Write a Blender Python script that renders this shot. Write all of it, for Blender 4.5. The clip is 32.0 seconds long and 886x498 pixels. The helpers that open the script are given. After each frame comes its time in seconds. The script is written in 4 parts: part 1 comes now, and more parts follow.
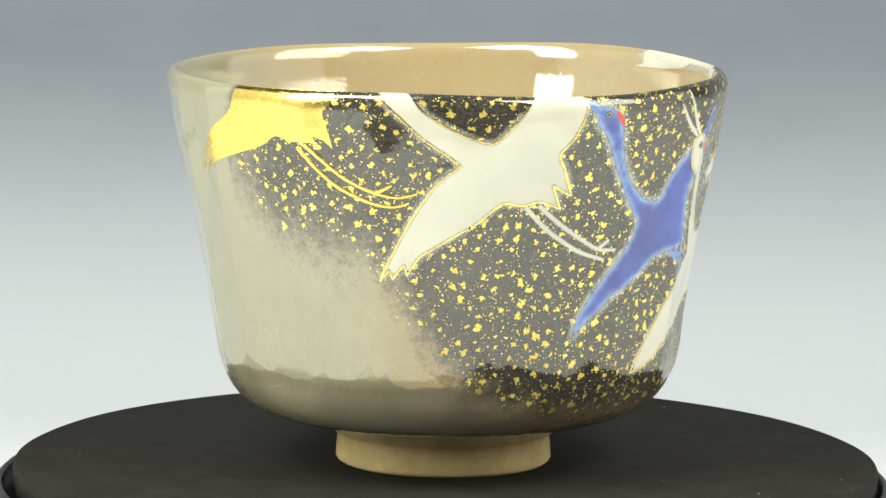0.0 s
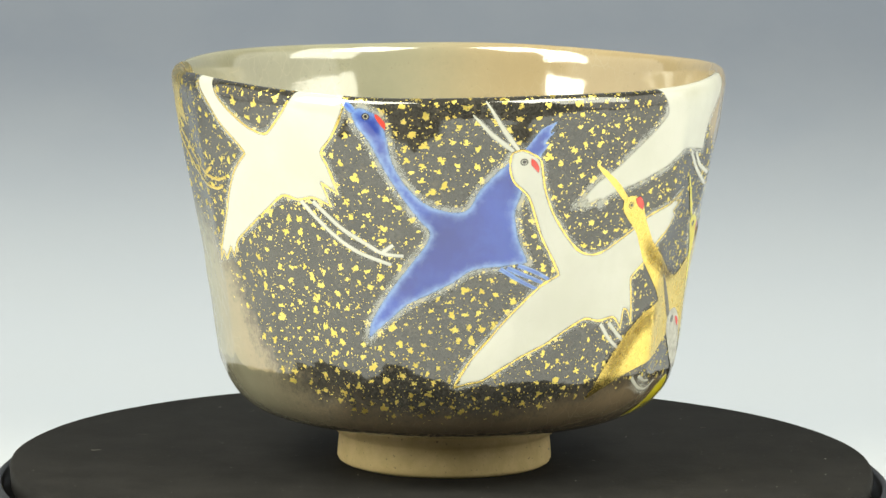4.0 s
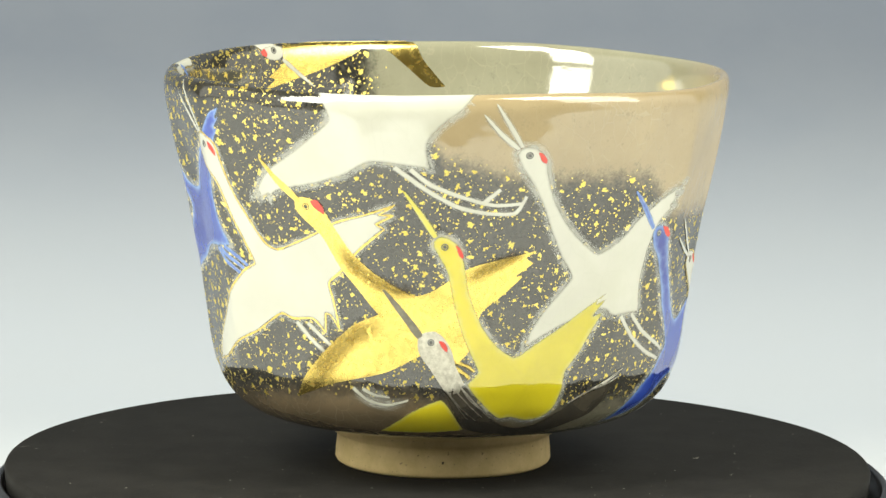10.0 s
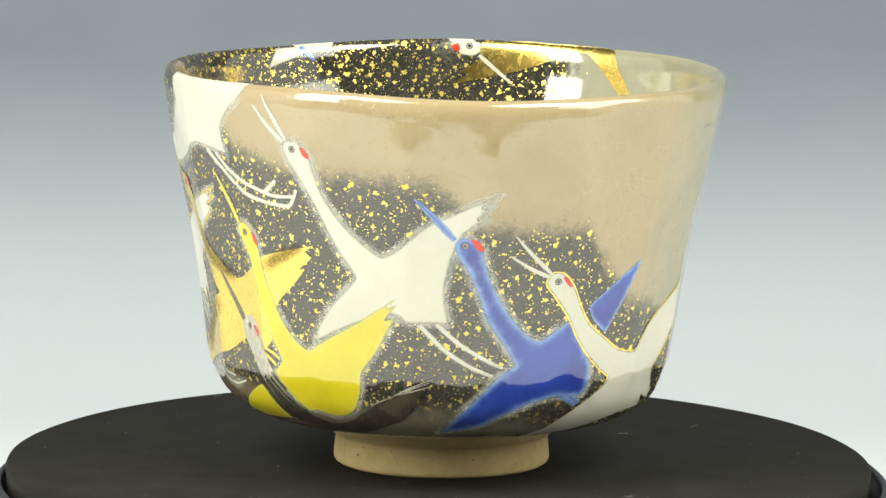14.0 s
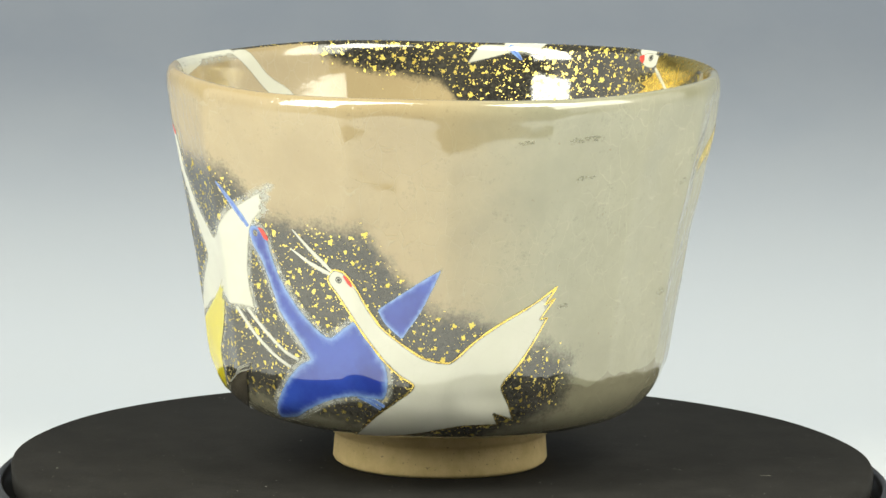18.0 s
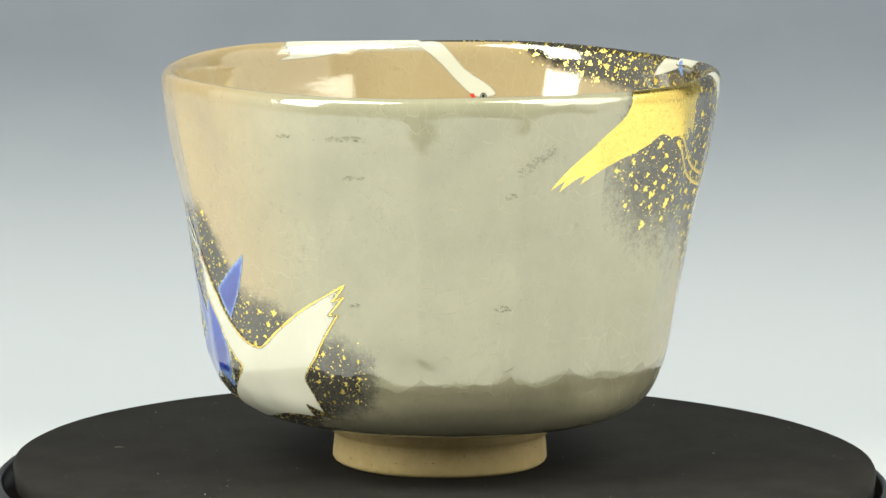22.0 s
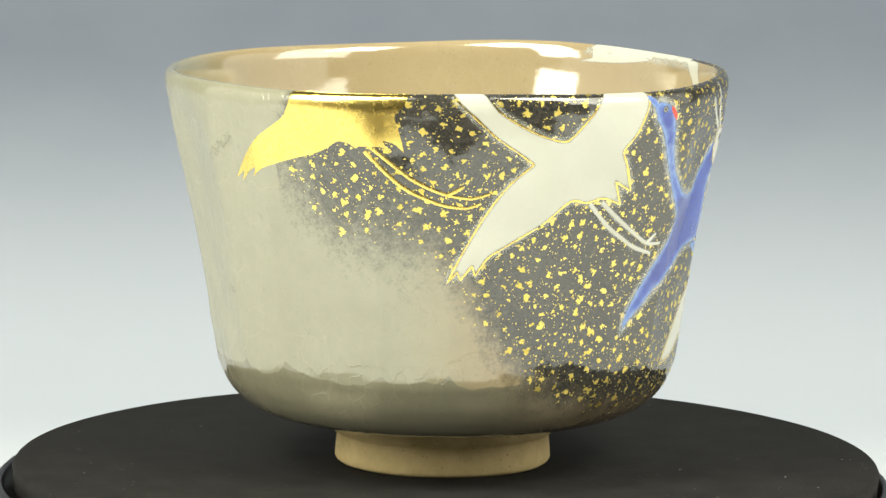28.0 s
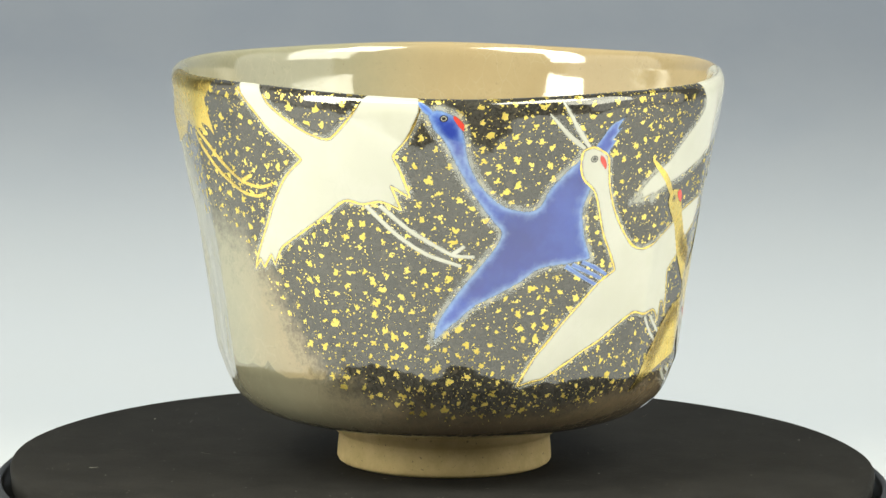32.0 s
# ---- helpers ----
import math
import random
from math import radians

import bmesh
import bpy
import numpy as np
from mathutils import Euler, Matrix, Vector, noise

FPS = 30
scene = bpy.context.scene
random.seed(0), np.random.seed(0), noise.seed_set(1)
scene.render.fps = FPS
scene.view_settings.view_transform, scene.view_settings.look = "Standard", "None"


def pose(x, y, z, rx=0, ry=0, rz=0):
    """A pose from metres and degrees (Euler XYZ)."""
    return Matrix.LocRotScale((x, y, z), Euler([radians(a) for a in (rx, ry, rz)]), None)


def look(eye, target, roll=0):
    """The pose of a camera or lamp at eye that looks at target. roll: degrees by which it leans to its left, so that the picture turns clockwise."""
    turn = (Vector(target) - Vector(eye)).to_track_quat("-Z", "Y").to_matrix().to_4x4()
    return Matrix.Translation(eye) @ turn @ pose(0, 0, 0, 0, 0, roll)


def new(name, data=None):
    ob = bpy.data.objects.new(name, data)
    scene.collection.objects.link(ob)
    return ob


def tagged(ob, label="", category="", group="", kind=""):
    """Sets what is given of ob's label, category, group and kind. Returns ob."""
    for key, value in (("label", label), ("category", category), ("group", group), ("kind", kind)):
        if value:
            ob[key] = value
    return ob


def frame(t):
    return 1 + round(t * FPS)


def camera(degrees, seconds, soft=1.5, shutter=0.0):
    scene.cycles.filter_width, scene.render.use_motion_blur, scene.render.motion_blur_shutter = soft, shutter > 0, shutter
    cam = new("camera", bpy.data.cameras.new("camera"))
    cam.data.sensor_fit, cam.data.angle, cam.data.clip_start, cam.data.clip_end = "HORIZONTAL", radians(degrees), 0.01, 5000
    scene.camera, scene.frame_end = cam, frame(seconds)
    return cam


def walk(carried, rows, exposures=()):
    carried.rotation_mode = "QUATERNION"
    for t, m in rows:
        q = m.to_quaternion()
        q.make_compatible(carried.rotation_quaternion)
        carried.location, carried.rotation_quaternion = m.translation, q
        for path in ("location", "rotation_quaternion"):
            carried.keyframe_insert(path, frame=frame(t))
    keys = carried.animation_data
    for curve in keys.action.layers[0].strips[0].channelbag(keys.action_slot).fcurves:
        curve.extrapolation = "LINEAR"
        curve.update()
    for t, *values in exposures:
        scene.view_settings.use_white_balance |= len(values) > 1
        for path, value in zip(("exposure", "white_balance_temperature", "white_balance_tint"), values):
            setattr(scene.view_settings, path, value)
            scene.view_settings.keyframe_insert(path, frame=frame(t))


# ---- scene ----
from mathutils.geometry import delaunay_2d_cdt

cam = camera(11.06, 32.0, soft=1.5)
EYE = (-0.00025, -0.966, 0.1855)
AIM = (-0.00025, 0.0, 0.0455)
walk(cam, [(0, look(EYE, AIM, 0.60)), (32, look(EYE, AIM, 0.60))], exposures=[(0, 0.58), (32, 0.58)])

# ---- light: two softboxes beside the camera, two overhead, a dim grey studio ----
world = bpy.data.worlds.new("studio")
scene.world = world
world.use_nodes = True
world.node_tree.nodes["Background"].inputs[0].default_value = (0.80, 0.90, 1.0, 1)
world.node_tree.nodes["Background"].inputs[1].default_value = 0.05


def softbox_lamp(name, eye, target, w, h, power, colour=(1.0, 0.985, 0.80)):
    data = bpy.data.lights.new(name, "AREA")
    data.shape, data.size, data.size_y, data.energy, data.color = "RECTANGLE", w, h, power, colour
    ob = new(name, data)
    ob.matrix_world = look(eye, target)
    return ob


softbox_lamp("softbox_lamp_right", (0.95, -0.45, 0.75), (0, 0, 0.20), 0.76, 0.86, 8.0)
softbox_lamp("softbox_lamp_left", (-0.88, -0.58, 0.69), (0, 0, 0.20), 0.40, 0.88, 11.8)
softbox_lamp("softbox_lamp_top_left", (-0.40, -0.46, 0.70), (-0.06, -0.30, 0), 0.44, 0.42, 5.0)
softbox_lamp("softbox_lamp_top_right", (0.44, -0.46, 0.70), (0.06, -0.30, 0), 0.44, 0.42, 5.0)
# wide unseen fill lamps, added to both sides to brighten the bowl's edges
softbox_lamp("fill_lamp_east", (1.92, -0.2, 0.55), (0, -0.2, 0.55), 2.2, 1.5, 7.5, (1.0, 0.99, 0.87))
softbox_lamp("fill_lamp_west", (-1.92, -0.2, 0.55), (0, -0.2, 0.55), 2.2, 1.5, 6.5, (1.0, 0.99, 0.87))

# ---- node helpers ----
def material(name):
    m = bpy.data.materials.new(name)
    m.use_nodes = True
    return m, m.node_tree, m.node_tree.nodes["Principled BSDF"]


def node(tree, kind, links=(), operation="", interpolation_type="", feature="", attribute_name=""):
    n = tree.nodes.new(kind)
    if operation:
        n.operation = operation
    if interpolation_type:
        n.interpolation_type = interpolation_type
    if feature:
        n.feature = feature
    if attribute_name:
        n.attribute_name = attribute_name
    for slot, value in links:
        if isinstance(value, bpy.types.NodeSocket):
            tree.links.new(value, n.inputs[slot])
        else:
            n.inputs[slot].default_value = value
    return n


def noise_tex(tree, scale, detail=4, rough=0.55, coords=None):
    c = coords or node(tree, "ShaderNodeTexCoord").outputs["Object"]
    return node(tree, "ShaderNodeTexNoise", [("Vector", c), ("Scale", scale), ("Detail", detail), ("Roughness", rough)]).outputs["Fac"]


def ramp(tree, value, lo, hi, a=0.0, b=1.0):
    return node(tree, "ShaderNodeMapRange", [("Value", value), ("From Min", lo), ("From Max", hi), ("To Min", a), ("To Max", b)],
                interpolation_type="SMOOTHSTEP").outputs["Result"]


def blend(tree, fac, a, b, how="MIX"):
    n = node(tree, "ShaderNodeMix")
    n.data_type, n.blend_type = "RGBA", how
    for slot, value in ((0, fac), (6, a), (7, b)):
        if isinstance(value, bpy.types.NodeSocket):
            tree.links.new(value, n.inputs[slot])
        else:
            n.inputs[slot].default_value = value if slot == 0 else (*value, 1)
    return n.outputs[2]


def math_node(tree, how, a, b=0.0):
    return node(tree, "ShaderNodeMath", [(0, a), (1, b)], operation=how).outputs[0]


def bump(tree, height, strength, distance, normal=None):
    links = [("Height", height), ("Strength", strength), ("Distance", distance)]
    if normal:
        links.append(("Normal", normal))
    return node(tree, "ShaderNodeBump", links).outputs["Normal"]


def join(tree, socket, target):
    tree.links.new(socket, target)


# ---- materials ----
def crackle(tree, scale=300.0):
    """Fine craze lines in the glaze: 1 on a line, 0 off it."""
    c = node(tree, "ShaderNodeTexCoord").outputs["Object"]
    wob = node(tree, "ShaderNodeTexNoise", [("Vector", c), ("Scale", 190.0), ("Detail", 3.0)]).outputs["Color"]
    v = node(tree, "ShaderNodeVectorMath", [(0, c), (1, node(tree, "ShaderNodeVectorMath", [(0, wob), (3, 0.0022)], operation="SCALE").outputs[0])],
             operation="ADD").outputs[0]
    v = node(tree, "ShaderNodeMapping", [("Vector", v), ("Scale", (1.0, 1.0, 0.5))]).outputs[0]
    d = node(tree, "ShaderNodeTexVoronoi", [("Vector", v), ("Scale", scale)], feature="DISTANCE_TO_EDGE").outputs["Distance"]
    fade = ramp(tree, noise_tex(tree, 30, 2), 0.34, 0.58)
    return math_node(tree, "MULTIPLY", ramp(tree, d, 0.0, 0.026, 1.0, 0.0), fade)


def glaze_body():
    m, t, b = material("crackled_glaze")
    cloud = node(t, "ShaderNodeAttribute", attribute_name="cloud").outputs["Fac"]
    warm = node(t, "ShaderNodeAttribute", attribute_name="warm").outputs["Fac"]
    n1, n2 = noise_tex(t, 60, 6, 0.7), noise_tex(t, 420, 4, 0.7)
    # ash-grey cream to pinkish beige
    grey = blend(t, ramp(t, n1, 0.3, 0.7), (0.246, 0.240, 0.176), (0.275, 0.270, 0.202))
    pink = blend(t, ramp(t, n1, 0.3, 0.7), (0.308, 0.242, 0.142), (0.342, 0.274, 0.165))
    col = blend(t, ramp(t, math_node(t, "ADD", warm, math_node(t, "MULTIPLY", math_node(t, "SUBTRACT", n1, 0.5), 0.35)), 0.05, 0.95), grey, pink)
    lines = math_node(t, "MULTIPLY", crackle(t, 320.0), math_node(t, "SUBTRACT", 1.0, cloud))
    col = blend(t, math_node(t, "MULTIPLY", lines, 0.24), col, (0.42, 0.40, 0.30))
    specks = ramp(t, noise_tex(t, 900, 2), 0.70, 0.76)
    col = blend(t, math_node(t, "MULTIPLY", specks, 0.35), col, (0.20, 0.15, 0.09))
    # iron-black cloud with a smoky, mottled edge
    edge = math_node(t, "ADD", cloud, math_node(t, "MULTIPLY", math_node(t, "SUBTRACT", n1, 0.5), 0.70))
    edge = math_node(t, "ADD", edge, math_node(t, "MULTIPLY", math_node(t, "SUBTRACT", n2, 0.5), 0.95))
    edge = math_node(t, "ADD", edge, math_node(t, "MULTIPLY", math_node(t, "SUBTRACT", noise_tex(t, 1700, 3, 0.7), 0.5), 0.75))
    dark = blend(t, ramp(t, n1, 0.35, 0.7), (0.018, 0.018, 0.017), (0.040, 0.038, 0.033))
    dark = blend(t, ramp(t, noise_tex(t, 1300, 4, 0.75), 0.40, 0.72, 0.0, 0.55), dark, (0.085, 0.080, 0.070))
    # below the cuts the clay was turned bare of slip, and fires darker
    bare = node(t, "ShaderNodeAttribute", attribute_name="turned").outputs["Fac"]
    bare = ramp(t, math_node(t, "ADD", bare, math_node(t, "MULTIPLY", math_node(t, "SUBTRACT", n2, 0.5), 0.6)), 0.35, 0.65)
    iron = node(t, "ShaderNodeAttribute", attribute_name="iron").outputs["Fac"]
    slipless = blend(t, iron, blend(t, n1, (0.168, 0.158, 0.110), (0.220, 0.206, 0.148)), blend(t, n1, (0.105, 0.078, 0.046), (0.165, 0.125, 0.078)))
    slipless = blend(t, math_node(t, "MULTIPLY", lines, 0.22), slipless, (0.34, 0.31, 0.22))
    col = blend(t, bare, col, slipless)
    col = blend(t, ramp(t, edge, 0.04, 0.98), col, dark)
    join(t, col, b.inputs["Base Color"])
    # the outside is trimmed by hand, the inside thrown smooth
    cut = node(t, "ShaderNodeAttribute", attribute_name="trimmed").outputs["Fac"]
    # rare dry smudges in the glaze
    dry = math_node(t, "MULTIPLY", ramp(t, noise_tex(t, 48, 3, 0.6), 0.64, 0.72), ramp(t, noise_tex(t, 900, 3, 0.7), 0.35, 0.55))
    join(t, ramp(t, math_node(t, "MULTIPLY", dry, cloud), 0.0, 1.0, ramp(t, cut, 0.0, 1.0, 0.060, 0.035), 0.42), b.inputs["Roughness"])
    b.inputs["IOR"].default_value = 1.88
    nrm = bump(t, math_node(t, "MULTIPLY", noise_tex(t, 75, 2, 0.4), cut), 0.34, 0.0012)
    nrm = bump(t, math_node(t, "MULTIPLY", noise_tex(t, 170, 2, 0.4), cut), 0.26, 0.0006, nrm)
    nrm = bump(t, math_node(t, "MULTIPLY", lines, cut), 0.20, 0.0002, nrm)
    nrm = bump(t, noise_tex(t, 800, 3), 0.06, 0.0003, nrm)
    join(t, nrm, b.inputs["Normal"])
    return m


def enamel(name, colour, deep, scale=90, rough=0.04, spread=(0.35, 0.65), thin=None):
    """Overglaze enamel; thin: its colour where it runs out at the edge."""
    m, t, b = material(name)
    col = blend(t, ramp(t, noise_tex(t, scale, 5, 0.6), *spread), deep, colour)
    edge = node(t, "ShaderNodeAttribute", attribute_name="edge").outputs["Fac"]
    # the enamel runs out softly into the glaze
    join(t, ramp(t, math_node(t, "ADD", edge, math_node(t, "MULTIPLY", math_node(t, "SUBTRACT", noise_tex(t, 1100, 3), 0.5), 0.16)), 0.50, 1.0, 1.0, 0.0), b.inputs["Alpha"])
    if thin:
        edge = math_node(t, "ADD", edge, math_node(t, "MULTIPLY", math_node(t, "SUBTRACT", noise_tex(t, 500, 3), 0.5), 0.5))
        col = blend(t, ramp(t, edge, 0.15, 0.95), col, thin)
    lines = crackle(t, 220)
    col = blend(t, math_node(t, "MULTIPLY", lines, 0.05), col, tuple(c * 0.45 for c in deep))
    join(t, col, b.inputs["Base Color"])
    b.inputs["Roughness"].default_value = rough
    b.inputs["IOR"].default_value = 1.88
    join(t, bump(t, noise_tex(t, 75, 2, 0.4), 0.36, 0.0012), b.inputs["Normal"])
    return m


def misty_edge():
    """The pale bloom of enamel into the glaze round a motif."""
    m, t, b = material("misty_glaze")
    fade = node(t, "ShaderNodeAttribute", attribute_name="fade").outputs["Fac"]
    b.inputs["Base Color"].default_value = (0.54, 0.55, 0.51, 1)
    b.inputs["Roughness"].default_value = 0.08
    b.inputs["IOR"].default_value = 1.88
    join(t, math_node(t, "MULTIPLY", ramp(t, fade, 0.0, 1.0), ramp(t, noise_tex(t, 350, 4), 0.25, 0.7, 0.28, 0.55)), b.inputs["Alpha"])
    return m


def gold_leaf(name, colour, deep, rough=0.30, scale=260, burnt=None):
    m, t, b = material(name)
    n = noise_tex(t, scale, 6, 0.7)
    col = blend(t, ramp(t, n, 0.3, 0.7), deep, colour)
    if burnt:
        # fine dark brush strokes rubbed over parts of the leaf
        c = node(t, "ShaderNodeMapping", [("Vector", node(t, "ShaderNodeTexCoord").outputs["Object"]), ("Rotation", (0.5, 0.6, 0.0)), ("Scale", (1.0, 1.0, 0.25))]).outputs[0]
        hair = ramp(t, noise_tex(t, 1500, 3, 0.7, c), 0.46, 0.60)
        where = ramp(t, noise_tex(t, 42, 2), 0.50, 0.68)
        col = blend(t, math_node(t, "MULTIPLY", math_node(t, "MULTIPLY", hair, where), 0.75), col, burnt)
    join(t, col, b.inputs["Base Color"])
    b.inputs["Metallic"].default_value = 1.0
    join(t, ramp(t, noise_tex(t, 700, 3), 0.3, 0.7, rough - 0.03, rough + 0.05), b.inputs["Roughness"])
    join(t, bump(t, noise_tex(t, 1200, 3), 0.02, 0.0001), b.inputs["Normal"])
    return m


def plain(name, a, b_, rough, scale=120, relief=0.0, metal=0.0):
    m, t, b = material(name)
    join(t, blend(t, ramp(t, noise_tex(t, scale, 5, 0.65), 0.3, 0.7), a, b_), b.inputs["Base Color"])
    b.inputs["Roughness"].default_value, b.inputs["Metallic"].default_value = rough, metal
    if relief:
        join(t, bump(t, noise_tex(t, scale * 12, 4), 0.4, relief), b.inputs["Normal"])
    return m


def bare_clay():
    m, t, b = material("bare_clay")
    n = noise_tex(t, 180, 6, 0.7)
    col = blend(t, ramp(t, n, 0.3, 0.7), (0.54, 0.41, 0.19), (0.66, 0.51, 0.255))
    col = blend(t, ramp(t, noise_tex(t, 1400, 2), 0.66, 0.74), col, (0.28, 0.20, 0.11))
    join(t, col, b.inputs["Base Color"])
    b.inputs["Roughness"].default_value = 0.75
    join(t, bump(t, noise_tex(t, 1500, 4), 0.35, 0.0002), b.inputs["Normal"])
    return m


def light_falloff_paper():
    """Studio paper, white at the table; light falloff up the sweep painted in blue-grey."""
    m, t, b = material("light_falloff_paper")
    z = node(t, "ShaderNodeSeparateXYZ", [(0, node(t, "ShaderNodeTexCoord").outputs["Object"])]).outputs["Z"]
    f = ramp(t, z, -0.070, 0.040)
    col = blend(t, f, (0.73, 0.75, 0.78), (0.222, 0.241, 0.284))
    # towards the back the colour is darkened too, as the light would fall off
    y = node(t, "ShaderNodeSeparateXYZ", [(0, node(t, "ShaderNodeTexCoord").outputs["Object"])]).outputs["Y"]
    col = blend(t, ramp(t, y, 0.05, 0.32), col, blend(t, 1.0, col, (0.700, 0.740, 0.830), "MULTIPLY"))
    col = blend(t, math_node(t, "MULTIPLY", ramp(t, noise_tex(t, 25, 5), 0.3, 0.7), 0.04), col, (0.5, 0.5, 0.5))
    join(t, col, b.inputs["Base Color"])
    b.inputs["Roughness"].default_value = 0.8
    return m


GLAZE = glaze_body()
CLAY = bare_clay()
MIST = misty_edge()
WHITE = enamel("white_enamel", (0.515, 0.515, 0.465), (0.48, 0.48, 0.42), 60)
BLUE = enamel("blue_enamel", (0.024, 0.062, 0.375), (0.014, 0.032, 0.26), 70, thin=(0.25, 0.40, 0.72))
YELLOW = enamel("yellow_enamel", (0.56, 0.48, 0.015), (0.49, 0.42, 0.012), 80, thin=(0.50, 0.48, 0.13))
RED = enamel("red_enamel", (0.62, 0.036, 0.016), (0.50, 0.024, 0.012), 200, 0.25)
SILVER = gold_leaf("tarnished_silver", (0.80, 0.77, 0.68), (0.52, 0.49, 0.41), 0.33, 900, (0.16, 0.15, 0.12))
SMOKE = enamel("smoky_enamel", (0.060, 0.052, 0.038), (0.030, 0.027, 0.022), 220)
BLACK = enamel("black_enamel", (0.030, 0.029, 0.026), (0.018, 0.017, 0.016), 90)
def brushed_reflection():
    """Dark reflection in the gold, painted as hairline brushing that fades at its sides."""
    m, t, b = material("brushed_gold_reflection")
    fade = node(t, "ShaderNodeAttribute", attribute_name="fade").outputs["Fac"]
    b.inputs["Metallic"].default_value, b.inputs["Roughness"].default_value = 1.0, 0.28
    b.inputs["Base Color"].default_value = (0.13, 0.075, 0.016, 1)
    lay = node(t, "ShaderNodeAttribute", attribute_name="brush").outputs["Vector"]
    lay = node(t, "ShaderNodeMapping", [("Vector", lay), ("Scale", (17.0, 0.45, 1.0))]).outputs[0]
    hair = ramp(t, noise_tex(t, 1.0, 4, 0.7, lay), 0.34, 0.66, 0.42, 1.0)
    join(t, math_node(t, "MULTIPLY", math_node(t, "MULTIPLY", ramp(t, fade, 0.0, 1.0), hair), 0.66), b.inputs["Alpha"])
    return m


def dry_glaze():
    """Glaze left matt where it was rubbed, in broken streaks."""
    m, t, b = material("dry_glaze")
    fade = node(t, "ShaderNodeAttribute", attribute_name="fade").outputs["Fac"]
    b.inputs["Base Color"].default_value = (0.225, 0.22, 0.155, 1)
    b.inputs["Roughness"].default_value = 0.6
    c = node(t, "ShaderNodeMapping", [("Vector", node(t, "ShaderNodeTexCoord").outputs["Object"]), ("Scale", (1.0, 1.0, 2.2))]).outputs[0]
    join(t, math_node(t, "MULTIPLY", ramp(t, fade, 0.1, 1.0), ramp(t, noise_tex(t, 800, 4, 0.75, c), 0.47, 0.62)), b.inputs["Alpha"])
    return m


GOLD_REFLECTION = brushed_reflection()
DRY = dry_glaze()
GOLD = gold_leaf("burnished_gold", (0.93, 0.72, 0.215), (0.84, 0.615, 0.16), 0.24, 900)
PEWTER = gold_leaf("dark_silver", (0.30, 0.28, 0.23), (0.20, 0.185, 0.15), 0.33, 900)
LEAF = gold_leaf("gold_flake", (0.98, 0.82, 0.25), (0.87, 0.69, 0.16), 0.42)
FELT = plain("black_turntable_felt", (0.0082, 0.0078, 0.0075), (0.0138, 0.0131, 0.0126), 0.85, 90, 0.0003)
FELT.node_tree.nodes["Principled BSDF"].inputs["Specular IOR Level"].default_value = 0.2
RUBBER = plain("black_plastic", (0.012, 0.012, 0.013), (0.02, 0.02, 0.021), 0.35, 60)
DUST = plain("grey_dust", (0.07, 0.066, 0.06), (0.22, 0.21, 0.19), 0.9, 900)
PAPER = light_falloff_paper()
WOOD = plain("dark_table_wood", (0.035, 0.028, 0.022), (0.06, 0.045, 0.034), 0.6, 30)
WALL = plain("studio_wall_paint", (0.14, 0.14, 0.14), (0.16, 0.16, 0.16), 0.9, 4)


def mesh_of(name, verts, faces, mat, smooth=True):
    me = bpy.data.meshes.new(name)
    me.from_pydata(verts, [], faces)
    me.materials.append(mat)
    if smooth:
        me.polygons.foreach_set("use_smooth", [True] * len(me.polygons))
    me.update()
    return me


def part(name, me, parent, label=""):
    ob = new(name, me)
    ob.parent = parent
    return tagged(ob, label)


def lathe(name, rows, mat, seg=128, wobble=None, smooth=True):
    """A turned solid from (radius, height) rows, closed where the radius is 0."""
    verts, faces = [], []
    for r, z in rows:
        for k in range(seg):
            a = 2 * math.pi * k / seg
            q = r * (wobble(a) if wobble else 1)
            verts.append((q * math.cos(a), q * math.sin(a), z))
    for i in range(len(rows) - 1):
        for k in range(seg):
            n = (k + 1) % seg
            faces.append((i * seg + k, i * seg + n, (i + 1) * seg + n, (i + 1) * seg + k))
    me = mesh_of(name, verts, faces, mat, smooth)
    bm = bmesh.new()
    bm.from_mesh(me)
    bmesh.ops.remove_doubles(bm, verts=bm.verts, dist=1e-7)
    bmesh.ops.recalc_face_normals(bm, faces=bm.faces)
    bm.to_mesh(me)
    bm.free()
    return me


